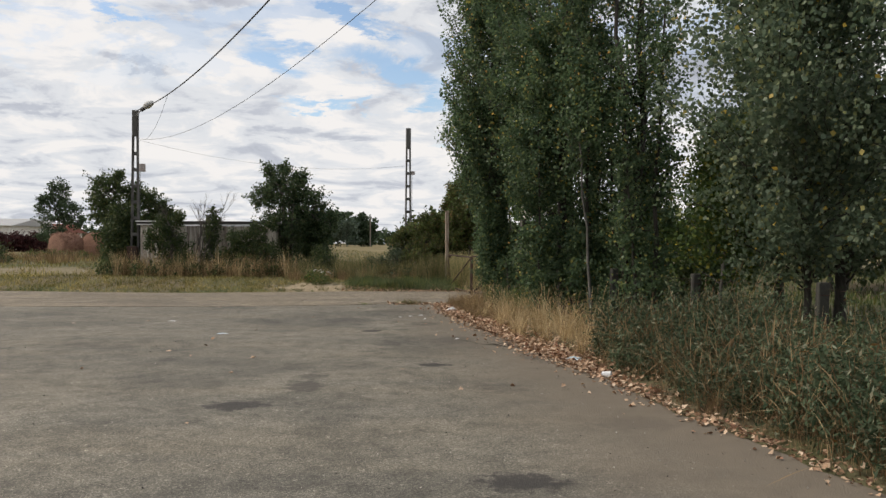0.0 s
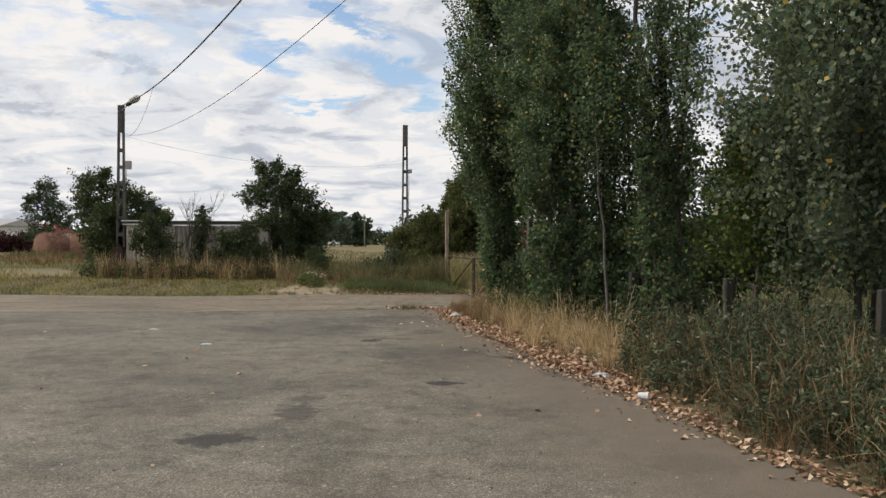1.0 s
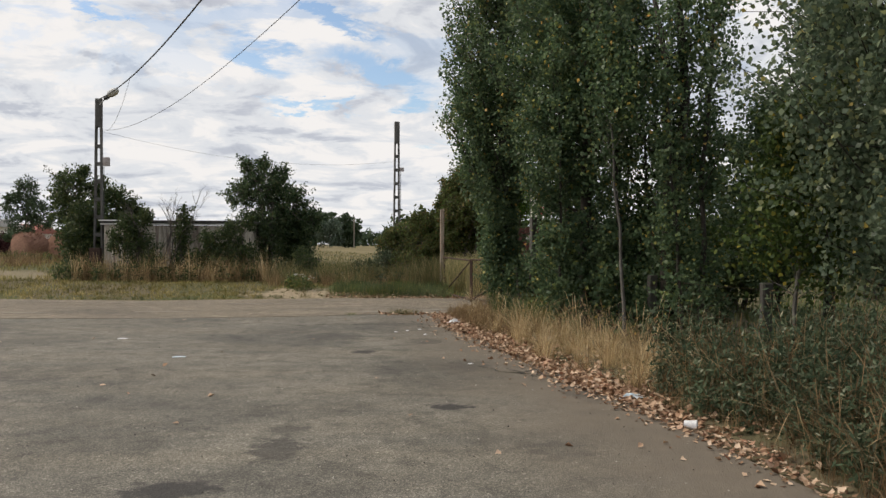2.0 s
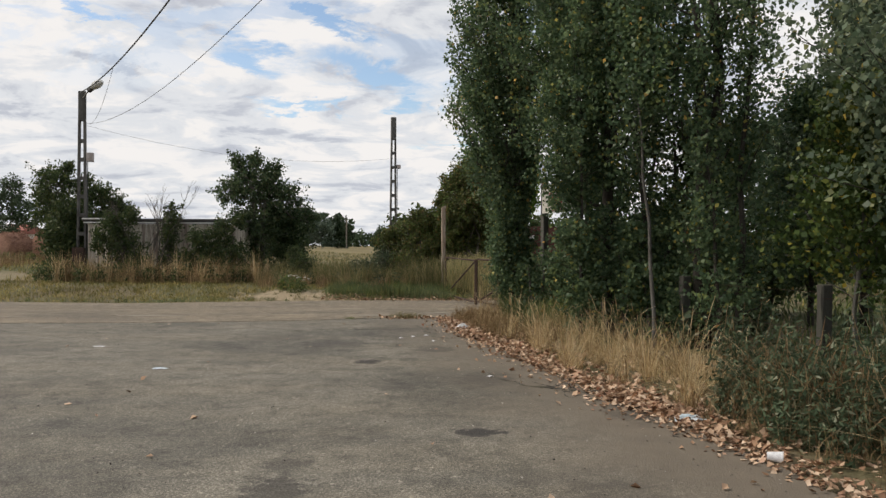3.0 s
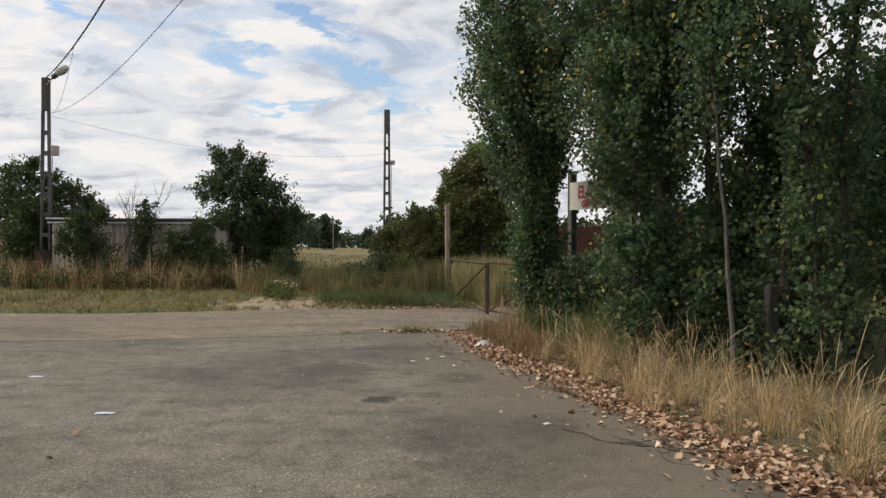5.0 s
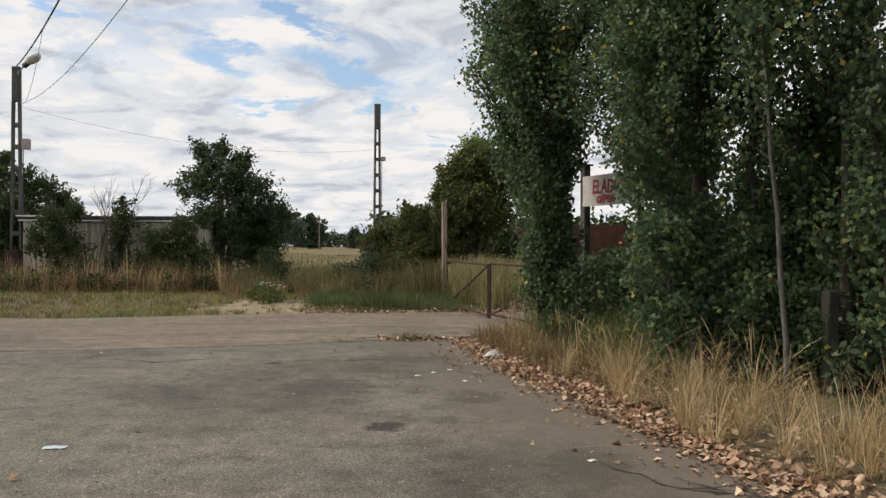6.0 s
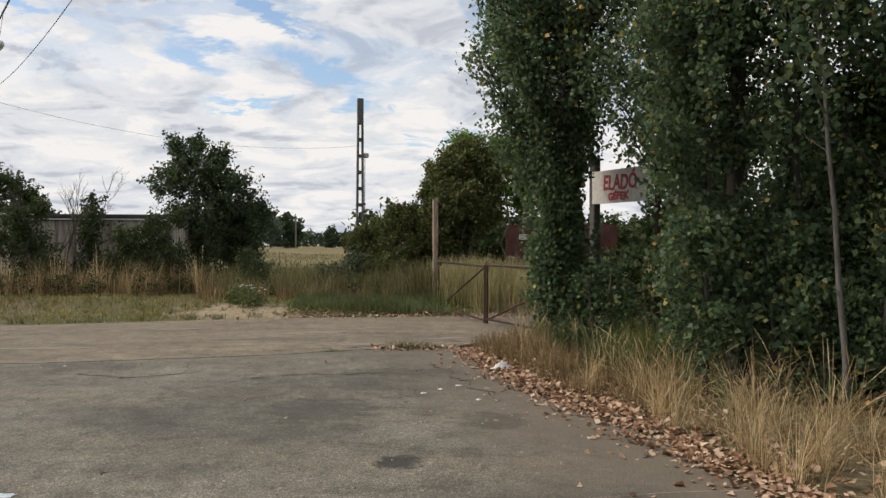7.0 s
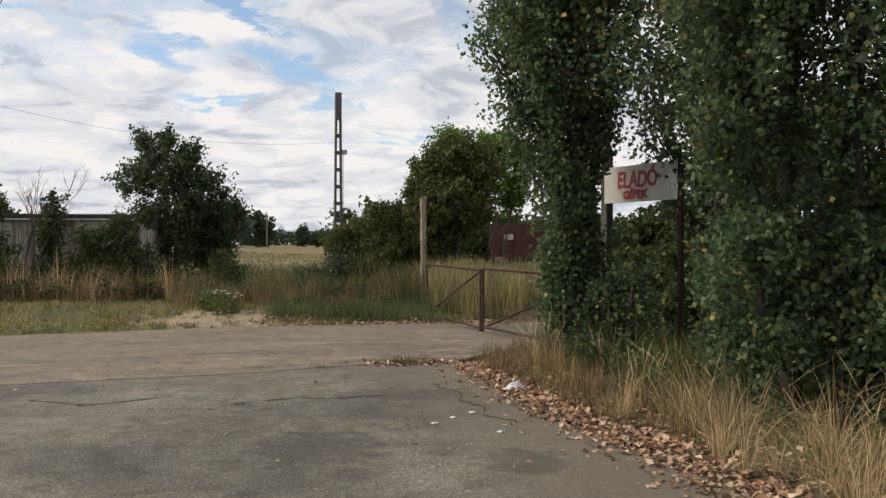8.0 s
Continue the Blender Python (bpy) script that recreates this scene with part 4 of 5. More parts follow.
def barn(x, y, w, d, h, rise, wall_mat, roof_mat, label, turn=0.0):
    top = thing("barn", x, y, 0, label, "building", turn=turn)
    part("wall", box(-w / 2, w / 2, -d / 2, d / 2, 0, h), wall_mat, top)
    bm = bmesh.new()
    e = 0.4
    a = [bm.verts.new(c) for c in [(-w / 2 - e, -d / 2 - e, h + 0.01), (w / 2 + e, -d / 2 - e, h + 0.01), (w / 2 + e, d / 2 + e, h + 0.01), (-w / 2 - e, d / 2 + e, h + 0.01), (-w / 2 - e, 0, h + rise), (w / 2 + e, 0, h + rise)]]
    for f in [(0, 1, 5, 4), (2, 3, 4, 5), (1, 2, 5), (3, 0, 4), (3, 2, 1, 0)]:
        bm.faces.new([a[i] for i in f])
    part("roof", bm, roof_mat, top)
    for i in range(3):
        cx = -w / 2 + w * (i + 0.5) / 3
        part("window", box(cx - w * 0.06, cx + w * 0.06, -d / 2 - 0.06, -d / 2 - 0.003, h * 0.35, h * 0.7), TAR, top)
    return top


barn(-55.5, 92.0, 14.0, 9.0, 3.2, 0.9, WHITE, LAMP_GREY, "long low white barn far off")
barn(-53.5, 104.0, 7.0, 7.0, 2.6, 1.2, WHITE, ROOF_RED, "low far building with a red roof")
barn(-19.0, 300.0, 4.6, 5.0, 1.7, 0.9, WHITE, LAMP_GREY, "small white house beyond the fields")

# ---- bushes between road and fields ----
lobed("plum_bush", 0.9, 30.2, "tall bush with dark browning leaves behind the gate", [(-0.1, 3.8, 0.62, 0.62), (-0.66, 3.31, 0.55, 0.58), (0.48, 3.42, 0.56, 0.72), (-0.25, 2.55, 0.88, 0.69), (0.51, 2.48, 0.53, 0.58), (-0.8, 2.19, 0.49, 0.6), (-0.46, 1.58, 0.66, 0.46), (-1.07, 2.9, 0.23, 0.32)], 0.068, LEAF_BROWN, 330, group="bushes behind the gate")
lobed("plum_bush", 0.3, 31.3, "lower bush with dark browning leaves behind the gate", [(0.0, 2.2, 0.7, 0.6), (0.6, 1.8, 0.6, 0.6), (-0.5, 1.5, 0.6, 0.6)], 0.068, LEAF_BROWN, 250, group="bushes behind the gate")
lobed("robinia_bush", 0.9, 32.2, "light green bush rising behind the gate", [(0.0, 4.4, 0.5, 0.45), (0.5, 3.9, 0.6, 0.6), (-0.3, 3.6, 0.6, 0.6)], 0.07, LEAF_BRIGHT, 200, group="bushes behind the gate")
lobed("robinia_bush", 2.4, 31.6, "bright green young tree behind the gate", [(0.09, 4.13, 0.51, 0.56), (0.42, 3.41, 0.41, 0.75), (-0.18, 3.35, 0.44, 0.62), (0.22, 2.68, 0.35, 0.3), (-0.5, 4.3, 0.31, 0.31)], 0.07, LEAF_BRIGHT, 230, group="bushes behind the gate", stems=2, thick=0.04)
lobed("bramble_bush", -0.9, 30.8, "brownish bramble bush beside the gate post", [(0.21, 2.2, 0.46, 0.4), (-0.13, 2.35, 0.28, 0.26), (0.46, 1.6, 0.5, 0.6), (-0.01, 1.4, 0.59, 0.53), (0.2, 0.7, 0.6, 0.5)], 0.055, LEAF_BROWN, 330, group="bushes behind the gate", thick=0.03)
lobed("bramble_bush", -0.3, 31.9, "dark green bramble bush beside the gate post", [(0.0, 2.3, 0.55, 0.5), (0.3, 1.5, 0.7, 0.6), (-0.3, 1.2, 0.6, 0.6)], 0.055, LEAF_BUSH, 260, group="bushes behind the gate", thick=0.03)
lobed("bramble_bush", -2.1, 31.4, "low brownish bramble bush at the verge", [(0.76, 1.98, 0.6, 0.36), (0.28, 1.85, 0.4, 0.28), (0.61, 1.4, 0.73, 0.42), (-0.11, 1.5, 0.33, 0.33), (0.3, 0.7, 0.7, 0.5)], 0.055, LEAF_BROWN, 300, group="bushes behind the gate", thick=0.03)
lobed("low_shrub", -4.7, 29.6, "low green shrub at the verge", [(0.1, 0.85, 0.5, 0.35), (-0.2, 1.1, 0.22, 0.3), (0.0, 0.4, 0.6, 0.35)], 0.045, LEAF_BUSH, 300, group="low shrubs on the verge", thick=0.02)
lobed("low_shrub", -2.9, 29.9, "low green shrub at the verge", [(0.1, 0.7, 0.55, 0.3), (0.75, 0.95, 0.38, 0.42), (0.3, 0.4, 0.7, 0.35)], 0.045, LEAF_HERB, 300, group="low shrubs on the verge", thick=0.02)
lobed("low_shrub", -1.6, 30.0, "low brownish shrub at the verge", [(0.1, 0.8, 0.6, 0.45), (-0.4, 0.5, 0.5, 0.4), (0.5, 0.5, 0.5, 0.4)], 0.045, LEAF_BROWN, 300, group="low shrubs on the verge", thick=0.02)
bush("low_shrub", -17.5, 41.5, "low bushy weeds before the bales", 0.8, 0.9, 0.068, LEAF_BUSH, 26, 135, 5, 0.15, group="low shrubs on the verge")
bush("low_shrub", -24.5, 41.0, "low green bushes on the bank", 1.2, 1.6, 0.075, LEAF_BUSH, 36, 150, 5, 0.2, group="low shrubs on the verge")

LEAF_MAROON = leaf_material("maroon_leaf", [(0.0, (0.030, 0.010, 0.012)), (0.6, (0.055, 0.018, 0.020)), (1.0, (0.085, 0.030, 0.028))], 0.2, patch=0.3)
for bx, by in [(-45.0, 71.0), (-42.6, 70.4), (-40.4, 70.0), (-38.3, 69.8), (-36.9, 70.2)]:
    lobed("cherry_plum_hedge", bx, by, "dark maroon hedge bush before the white barn", [(0.0, 1.55, 1.3, 0.75), (0.7, 1.0, 1.1, 0.8), (-0.7, 1.1, 1.1, 0.8)], 0.13, LEAF_MAROON, 60, "hedge", "maroon hedge", spread=0.2)
lobed("low_shrub", -20.6, 42.6, "low brownish weeds before the bales", [(0.0, 0.75, 1.0, 0.3), (1.3, 0.7, 0.8, 0.3), (-1.2, 0.7, 0.9, 0.35)], 0.06, LEAF_BROWN, 90, group="low shrubs on the verge", thick=0.02)
lobed("low_shrub", -22.3, 38.2, "low green weeds on the bank", [(0.0, 0.9, 0.9, 0.5), (-0.9, 0.7, 0.8, 0.5), (0.9, 0.55, 0.6, 0.3)], 0.06, LEAF_BUSH, 110, group="low shrubs on the verge", thick=0.02)

# far woods, single crowns standing close together
FAR = [(-34.5, 205, 9.0, 4.0, 0), (-30.0, 206, 10.2, 4.4, 0), (-27.0, 198, 7.4, 3.6, 1), (-24.0, 205, 9.2, 3.4, 0), (-21.8, 203, 7.4, 2.0, 0), (-38, 210, 8.0, 4.5, 0), (-43, 206, 7.5, 4.0, 0),
       (-15.5, 240, 6.6, 1.8, 0), (-12.0, 245, 5.0, 3.0, 0), (-7.5, 240, 5.6, 3.5, 0), (-2.0, 235, 6.0, 4.0, 0), (4.0, 230, 6.6, 4.0, 0), (11, 230, 7, 4.5, 0), (19, 228, 7, 4.5, 0)]
for fx, fy, fh, fr, kind_ in FAR:
    bush("far_tree", fx, fy, "pale willow tree at the field's far edge" if kind_ else "dark green tree at the field's far edge", fh, fr, 0.42, LEAF_WILLOW if kind_ else LEAF_FAR, 40, 60, 4, 0.6, "tree", group="far trees", profile=round_)


def far_woods():
    P = []
    for i in range(70):
        cx, cy = -190 + 480 * i / 70 + rng.uniform(-2, 2), rng.uniform(330, 380)
        h, r = rng.uniform(5, 9), rng.uniform(4, 7)
        m = 240
        d = rng.normal(size=(m, 3))
        d /= np.linalg.norm(d, axis=1)[:, None]
        d *= rng.uniform(0.6, 1.05, (m, 1))
        P.append(np.stack([cx + d[:, 0] * r, cy + d[:, 1] * r, np.maximum(0.3, h * 0.5 + d[:, 2] * h * 0.5)], 1))
    return tagged(quads_mesh("far_woods", *leaf_quads(np.concatenate(P), 1.7), LEAF_FAR), "dark line of woods along the horizon", "woods", kind="stuff")


far_woods()
tagged(part("marker_pole", box(-21.45, -21.15, 199.85, 200.15, 0, 7.6), PALE_CONCRETE, None), "thin pale pole standing in the field", "pole")

# ---- gate, fence, sign ----


def gate_post():
    top = thing("gate_post", -0.2, 27.18, 0, "weathered peeling timber gate post", "post", turn=12)
    bm = box(-0.054, 0.054, -0.054, 0.054, -0.3, 2.6, 0.012)
    bmesh.ops.subdivide_edges(bm, edges=[e for e in bm.edges if abs(e.verts[0].co.z - e.verts[1].co.z) > 1], cuts=14)
    for v in bm.verts:
        v.co.x += rng.normal() * 0.004
        v.co.y += rng.normal() * 0.004
        if v.co.z > 2.55:
            v.co.z += rng.uniform(-0.05, 0.03)
    part("beam", bm, TIMBER, top)
    for z in (0.35, 1.05):
        part("hinge", box(0.02, 0.14, -0.085, -0.055, z, z + 0.06, 0.006), RUST, top, "rusty hinge strap")
    return top


gate_post()


def bar(p0, p1, r):
    return tube(np.linspace(p0, p1, 4), [r] * 4, 7)


def gate_leaf(x0, y0, x1, y1, hang, label):
    """A gate leaf of rusty pipe with a brace; hang: 1 for the open one on the post, 0 for the one filled with wire mesh."""
    length = math.hypot(x1 - x0, y1 - y0)
    top = thing("gate_leaf", x0, y0, 0, label, "gate", "gate leaves", math.degrees(math.atan2(y1 - y0, x1 - x0)))
    sag = 0.03
    lo, hi = 0.07, 1.11
    under(quads_mesh("top_rail", *bar((0, 0, hi + sag), (length, 0, hi), 0.022), RUST, True), top)
    under(quads_mesh("bottom_rail", *bar((0, 0, lo + sag), (length, 0, lo), 0.022), RUST, True), top)
    for x in (0.0, length):
        under(quads_mesh("stile", *bar((x, 0, lo - 0.05), (x, 0, hi + 0.03), 0.026), RUST, True), top)
    under(quads_mesh("brace", *bar((0.03, 0, lo + 0.02), (length - 0.03, 0, hi - 0.02), 0.02), RUST, True), top)
    if hang:
        return top
    wires = []
    H = hi - lo
    for k in np.arange(-H, length, 0.07):
        for s in (1, -1):
            u0, u1 = max(0, -k), min(H, length - k)
            if u1 - u0 > 0.05:
                z0, z1 = (lo + u0, lo + u1) if s > 0 else (hi - u0, hi - u1)
                wires.append(tube([(k + u0, 0.004 * s, z0), (k + u1, 0.004 * s, z1)], [0.0014, 0.0014], 3))
    under(quads_mesh("wire_mesh", *join(wires), RUST), top, "rusty chain-link mesh")
    return top


gate_leaf(-0.13, 27.02, 0.55, 24.02, 1, "rusty pipe gate leaf hung on the timber post")
gate_leaf(0.58, 23.94, 1.76, 21.0, 0, "rusty pipe gate leaf leaning on its partner")


def sign():
    top = thing("sign_board", 1.78, 20.62, 0, "white sign board with red hand-painted letters on two posts", "sign", turn=math.degrees(math.atan2(19.34 - 20.62, 2.30 - 1.78)))
    L = math.hypot(0.52, 1.28)
    part("post", box(-0.10, 0.03, -0.02, 0.10, -0.2, 2.82, 0.01), CONCRETE_DARK, top)
    part("post", box(L - 0.03, L + 0.03, 0.0, 0.06, -0.2, 2.66, 0.008), RUST, top)
    part("post_cap", box(-0.13, 0.06, -0.05, 0.13, 2.823, 2.85), CONCRETE_DARK, top)
    part("board", box(0.0, L - 0.002, -0.040, -0.022, 2.15, 2.64, 0.004), SIGN_WHITE, top)
    for x in (0.06, 0.11):
        part("bolt", box(x, x + 0.015, -0.03, -0.015, 2.643, 2.74), RUST, top)
    for text, x, z, size, wide in (("ELADÓ", 0.27, 2.35, 0.30, 0.76), ("GÉPEK", 0.39, 2.20, 0.15, 0.48)):
        cu = bpy.data.curves.new("lettering", "FONT")
        cu.body, cu.size, cu.extrude, cu.offset, cu.shear = text, size, 0.002, 0.009, 0.10
        ob = new("lettering", cu)
        bpy.context.view_layer.update()
        me = bpy.data.meshes.new_from_object(ob.evaluated_get(bpy.context.evaluated_depsgraph_get()))
        bpy.data.objects.remove(ob)
        span = max(v.co.x for v in me.vertices) - min(v.co.x for v in me.vertices)
        me.transform(pose(x, -0.043, z, 90, 0, 0) @ Matrix.Diagonal((wide / span, 1, 1, 1)))
        for v in me.vertices:
            v.co.z += 0.008 * math.sin(v.co.x * 23)
        me.materials.clear()
        me.materials.append(SIGN_RED)
        under(new("lettering", me), top, "red painted word " + text)
    return top


sign()


def fence_post(x, y, lean, height=1.07):
    top = thing("fence_post", x, y, 0, "weathered grey concrete fence post in the weeds", "post", "fence posts", rng.uniform(-10, 10))
    bm = box(-0.064, 0.064, -0.06, 0.06, -0.3, height, 0.012)
    bmesh.ops.subdivide_edges(bm, edges=[e for e in bm.edges if abs(e.verts[0].co.z - e.verts[1].co.z) > 0.6], cuts=6)
    for v in bm.verts:
        v.co.x += rng.normal() * 0.004 + lean * v.co.z
        v.co.y += rng.normal() * 0.004
    part("shaft", bm, POST_GREY, top)
    part("wire_loop", box(-0.06 + lean, 0.06 + lean, -0.069, -0.063, height - 0.16, height - 0.15), RUST, top)
    return top


for fx, fy, fl in [(3.05, 15.3, 0.0), (3.82, 12.85, 0.02), (4.56, 10.15, 0.02), (2.75, 17.6, 0.02), (5.32, 7.4, 0.02)]:
    fence_post(fx, fy, fl)
for z in (0.55, 0.98):
    P = [(2.36, 19.3, z), (2.75, 17.6, z), (3.05, 15.3, z), (3.84, 12.85, z), (4.58, 10.15, z), (5.34, 7.4, z)]
    tagged(quads_mesh("fence_wire", *tube(P, [0.002] * 6, 4), RUST), "slack rusty fence wire", "wire", "fence wires")

# ---- poplars and other trees along the fence ----
column = lambda h: (0.35 + 0.65 * smooth(0.05, 0.35, h)) * (1 - 0.55 * smooth(0.6, 1.0, h))
stout = lambda h: (0.5 + 0.5 * smooth(0.12, 0.34, h)) * (1 - 0.5 * smooth(0.65, 1.0, h))
high = lambda h: (0.25 + 0.75 * smooth(0.28, 0.38, h)) * (1 - 0.5 * smooth(0.7, 1.0, h))
slim = lambda h: (0.12 + 0.19 * smooth(0.0, 0.14, h) + 0.66 * smooth(0.23, 0.39, h)) * (1 - 0.5 * smooth(0.7, 1.0, h))
tree("poplar", 1.08, 19.5, "tall leafy columnar poplar with low shoots by the sign", 11.5, 1.27, 0.095, 0.056, LEAF_POPLAR, BARK, 300, 300, 0.05, 1.5, slim, group="poplars along the fence", spread=0.115, bias=1.3, ragged_edge=0.97, shift=lambda h: (-0.06 * float(smooth(0.02, 0.08, h)) - 0.20 * float(smooth(0.14, 0.27, h)) + 0.10 * float(smooth(0.33, 0.45, h)), 0.15))
tree("poplar", 2.31, 16.77, "tall dark poplar with a forked trunk", 11.5, 1.3, 0.105, 0.056, LEAF_POPLAR, BARK, 125, 250, 0.06, 1.3, stout, group="poplars along the fence", spread=0.12)
tree("poplar", 2.15, 18.0, "tall narrow poplar between sign and fence", 10.5, 1.2, 0.055, 0.058, LEAF_POPLAR, BARK, 120, 250, 0.23, 1.1, high, group="poplars along the fence", spread=0.14, shift=lambda h: (-0.55 * float(smooth(0.27, 0.37, h)), 0.0))
tree("poplar", 3.41, 15.47, "tall dark poplar with many stems", 11.0, 1.05, 0.105, 0.060, LEAF_POPLAR, BARK, 84, 205, 0.07, 1.6, column, stems=2, group="poplars along the fence", spread=0.14)
tree("poplar", 2.85, 19.7, "tall poplar standing behind the front row", 10.5, 1.2, 0.11, 0.064, LEAF_POPLAR, BARK, 80, 200, 0.12, 1.4, column, group="poplars along the fence", spread=0.14)
tree("young_poplar", 2.64, 15.34, "slender young poplar with a pale grey trunk", 5.2, 0.8, 0.033, 0.060, LEAF_POPLAR, BARK_PALE, 26, 181, 0.45, 1.4, column, lean=(-0.3, 0.1), group="poplars along the fence")
tree("young_poplar", 4.25, 13.1, "slender young tree with yellowing leaves", 3.4, 0.8, 0.034, 0.064, LEAF_YELLOWING, BARK_PALE, 44, 181, 0.25, 1.0, column, lean=(0.3, 0.0), group="poplars along the fence")
tree("young_poplar", 3.9, 16.6, "young tree with yellowing leaves behind the fence", 3.8, 0.9, 0.04, 0.064, LEAF_YELLOWING, BARK, 44, 181, 0.15, 0.9, column, group="poplars along the fence")
tree("young_poplar", 6.3, 18.4, "leafy young poplar behind the fence", 4.3, 1.2, 0.06, 0.066, LEAF_POPLAR, BARK, 60, 220, 0.1, 0.9, stout, group="poplars along the fence")
tree("aspen", 5.0, 11.6, "broad grey-green aspen with dense drooping leaves", 6.8, 1.95, 0.055, 0.064, LEAF_ASPEN, BARK, 165, 280, 0.12, 0.9, column, group="aspens along the fence", spread=0.18, shift=lambda h: (-0.1 + 0.15 * h, 0))
tree("aspen", 6.3, 8.6, "broad grey-green aspen with dense drooping leaves", 6.0, 2.0, 0.055, 0.064, LEAF_ASPEN, BARK, 140, 250, 0.10, 0.9, column, group="aspens along the fence", spread=0.18)
tree("aspen", 7.3, 15.5, "grey-green aspen behind the fence", 5.0, 1.4, 0.11, 0.064, LEAF_ASPEN, BARK, 70, 200, 0.15, 1.0, column, group="aspens along the fence", spread=0.2)
tree("aspen", 7.4, 18.6, "dark aspen deeper in the yard", 6.5, 1.6, 0.11, 0.07, LEAF_ASPEN, BARK, 80, 230, 0.12, 1.0, column, group="aspens along the fence", spread=0.2)
tree("aspen", 8.4, 11.8, "grey-green aspen in the second row", 5.0, 1.9, 0.055, 0.071, LEAF_ASPEN, BARK, 80, 190, 0.12, 0.9, column, group="aspens along the fence", spread=0.22)

for sx, sy, sh, sr in [(2.75, 16.3, 7.0, 0.05), (3.1, 16.15, 6.0, 0.035), (3.75, 15.2, 7.0, 0.05), (2.95, 17.1, 6.5, 0.04), (3.35, 14.7, 5.5, 0.03)]:
    tree("poplar_sucker", sx, sy, "thin dark poplar stem rising beside older trunks", sh, 0.55, sr, 0.054, LEAF_POPLAR, BARK, 36, 95, 0.06, 0.8, lambda h: 0.85 - 0.6 * float(smooth(0.2, 0.36, h)), lean=(rng.normal() * 0.25, rng.normal() * 0.2), group="poplar suckers", spread=0.14)
tree("poplar_sucker", 1.75, 16.3, "leafy young poplar stem beside the sign", 6.0, 0.74, 0.03, 0.054, LEAF_POPLAR, BARK, 120, 180, 0.04, 0.5, lambda h: 0.38 + 0.34 * float(smooth(0.18, 0.27, h)) + 0.28 * float(smooth(0.36, 0.44, h)), group="poplar suckers", spread=0.12)

for sx, sy, sh, sr in [(1.45, 19.1, 1.3, 0.42), (2.2, 17.7, 1.7, 0.42), (2.5, 16.2, 1.9, 0.5), (2.95, 16.35, 1.6, 0.55), (3.4, 16.9, 2.2, 0.6), (3.35, 15.85, 1.3, 0.45), (2.75, 15.75, 1.1, 0.4), (3.75, 16.0, 1.5, 0.5)]:
    bush("poplar_shoot", sx, sy, "low dark poplar shoots round the trunks", sh, sr, 0.058, LEAF_POPLAR, 26, 130, 4, 0.14, group="poplar shoots")

# greenery behind the fence
for bx, by, bh, br, mat, txt in [(7.7, 33, 2.6, 1.4, LEAF_BUSH, "dark green"), (14.0, 38, 7.5, 3.0, LEAF_BUSH, "dark green"), (15, 35, 7.0, 3.0, LEAF_FAR, "grey-green"), (19.5, 31, 7.0, 3.0, LEAF_BUSH, "dark green"),
                                 (12, 25.5, 5.5, 2.2, LEAF_BUSH, "dark green"), (17, 22, 6.5, 2.6, LEAF_BUSH, "dark green"), (23, 24, 7.5, 3.0, LEAF_FAR, "grey-green"), (13.5, 16.5, 7.0, 2.6, LEAF_BUSH, "dark green"),
                                 (26, 40, 9, 4, LEAF_FAR, "grey-green"), (33, 34, 9, 4, LEAF_BUSH, "dark green"), (12.5, 7, 7.5, 2.8, LEAF_BUSH, "dark green")]:
    bush("yard_tree", bx, by, txt + " tree in the grown-over yard", bh, br, 0.20, mat, 60, 85, 3, 0.32, "tree", group="trees in the yard")
for bx, by in [(0.3, 42), (4.2, 42.5), (7.6, 43), (11.5, 45), (14, 44), (18.5, 43), (22.5, 42.5), (27, 44), (31.5, 42), (36, 40)]:
    bush("hedge", bx, by, "low dense hedge at the back of the yard", rng.uniform(2.2, 3.0), 2.6, 0.2, LEAF_BUSH, 44, 75, 5, 0.34, "hedge", group="hedge at the yard's back")
for bx, by, bh, br in [(2.6, 22.6, 1.3, 0.7), (3.3, 20.4, 1.0, 0.7), (4.6, 23.5, 1.9, 1.0), (6.5, 21.0, 1.5, 1.0)]:
    bush("yard_shrub", bx, by, "dark green shrub behind the sign", bh, br, 0.08, LEAF_BUSH, 36, 130, 4, 0.15, group="shrubs behind the sign")


def red_trailer(x, y, w, h, label, turn):
    top = thing("farm_trailer", x, y, 0.26, label, "trailer", turn=turn)
    part("bed", box(-w / 2, w / 2, -0.9, 0.9, 0.7, 0.85, 0.02), RUST, top)
    k = int(w / 0.3)
    for i in range(k):
        x0 = -w / 2 + i * w / k
        part("side_board", box(x0 + 0.008, x0 + w / k - 0.008, -0.92, -0.88, 0.853, h), RED_PAINT, top)
    part("tail_board", box(-w / 2, w / 2, 0.88, 0.92, 0.853, h), RED_PAINT, top)
    for sx in (-w * 0.33, w * 0.33):
        for sy in (-0.75, 0.75):
            V = tube([(sx, sy - 0.11, 0.37), (sx, sy - 0.09, 0.37), (sx, sy + 0.09, 0.37), (sx, sy + 0.11, 0.37)], [0.28, 0.37, 0.37, 0.28], 18)
            wheel = under(quads_mesh("wheel", *V, CABLE, True), top, "black rubber wheel")
            rim = tube([(sx, sy - 0.10, 0.37), (sx, sy + 0.10, 0.37)], [0.27, 0.27], 14)
            under(quads_mesh("rim", *rim, RED_PAINT), wheel)
            part("hub", box(sx - 0.25, sx + 0.25, sy - 0.02, sy + 0.02, 0.12, 0.62, 0.1), RED_PAINT, wheel)
    return top


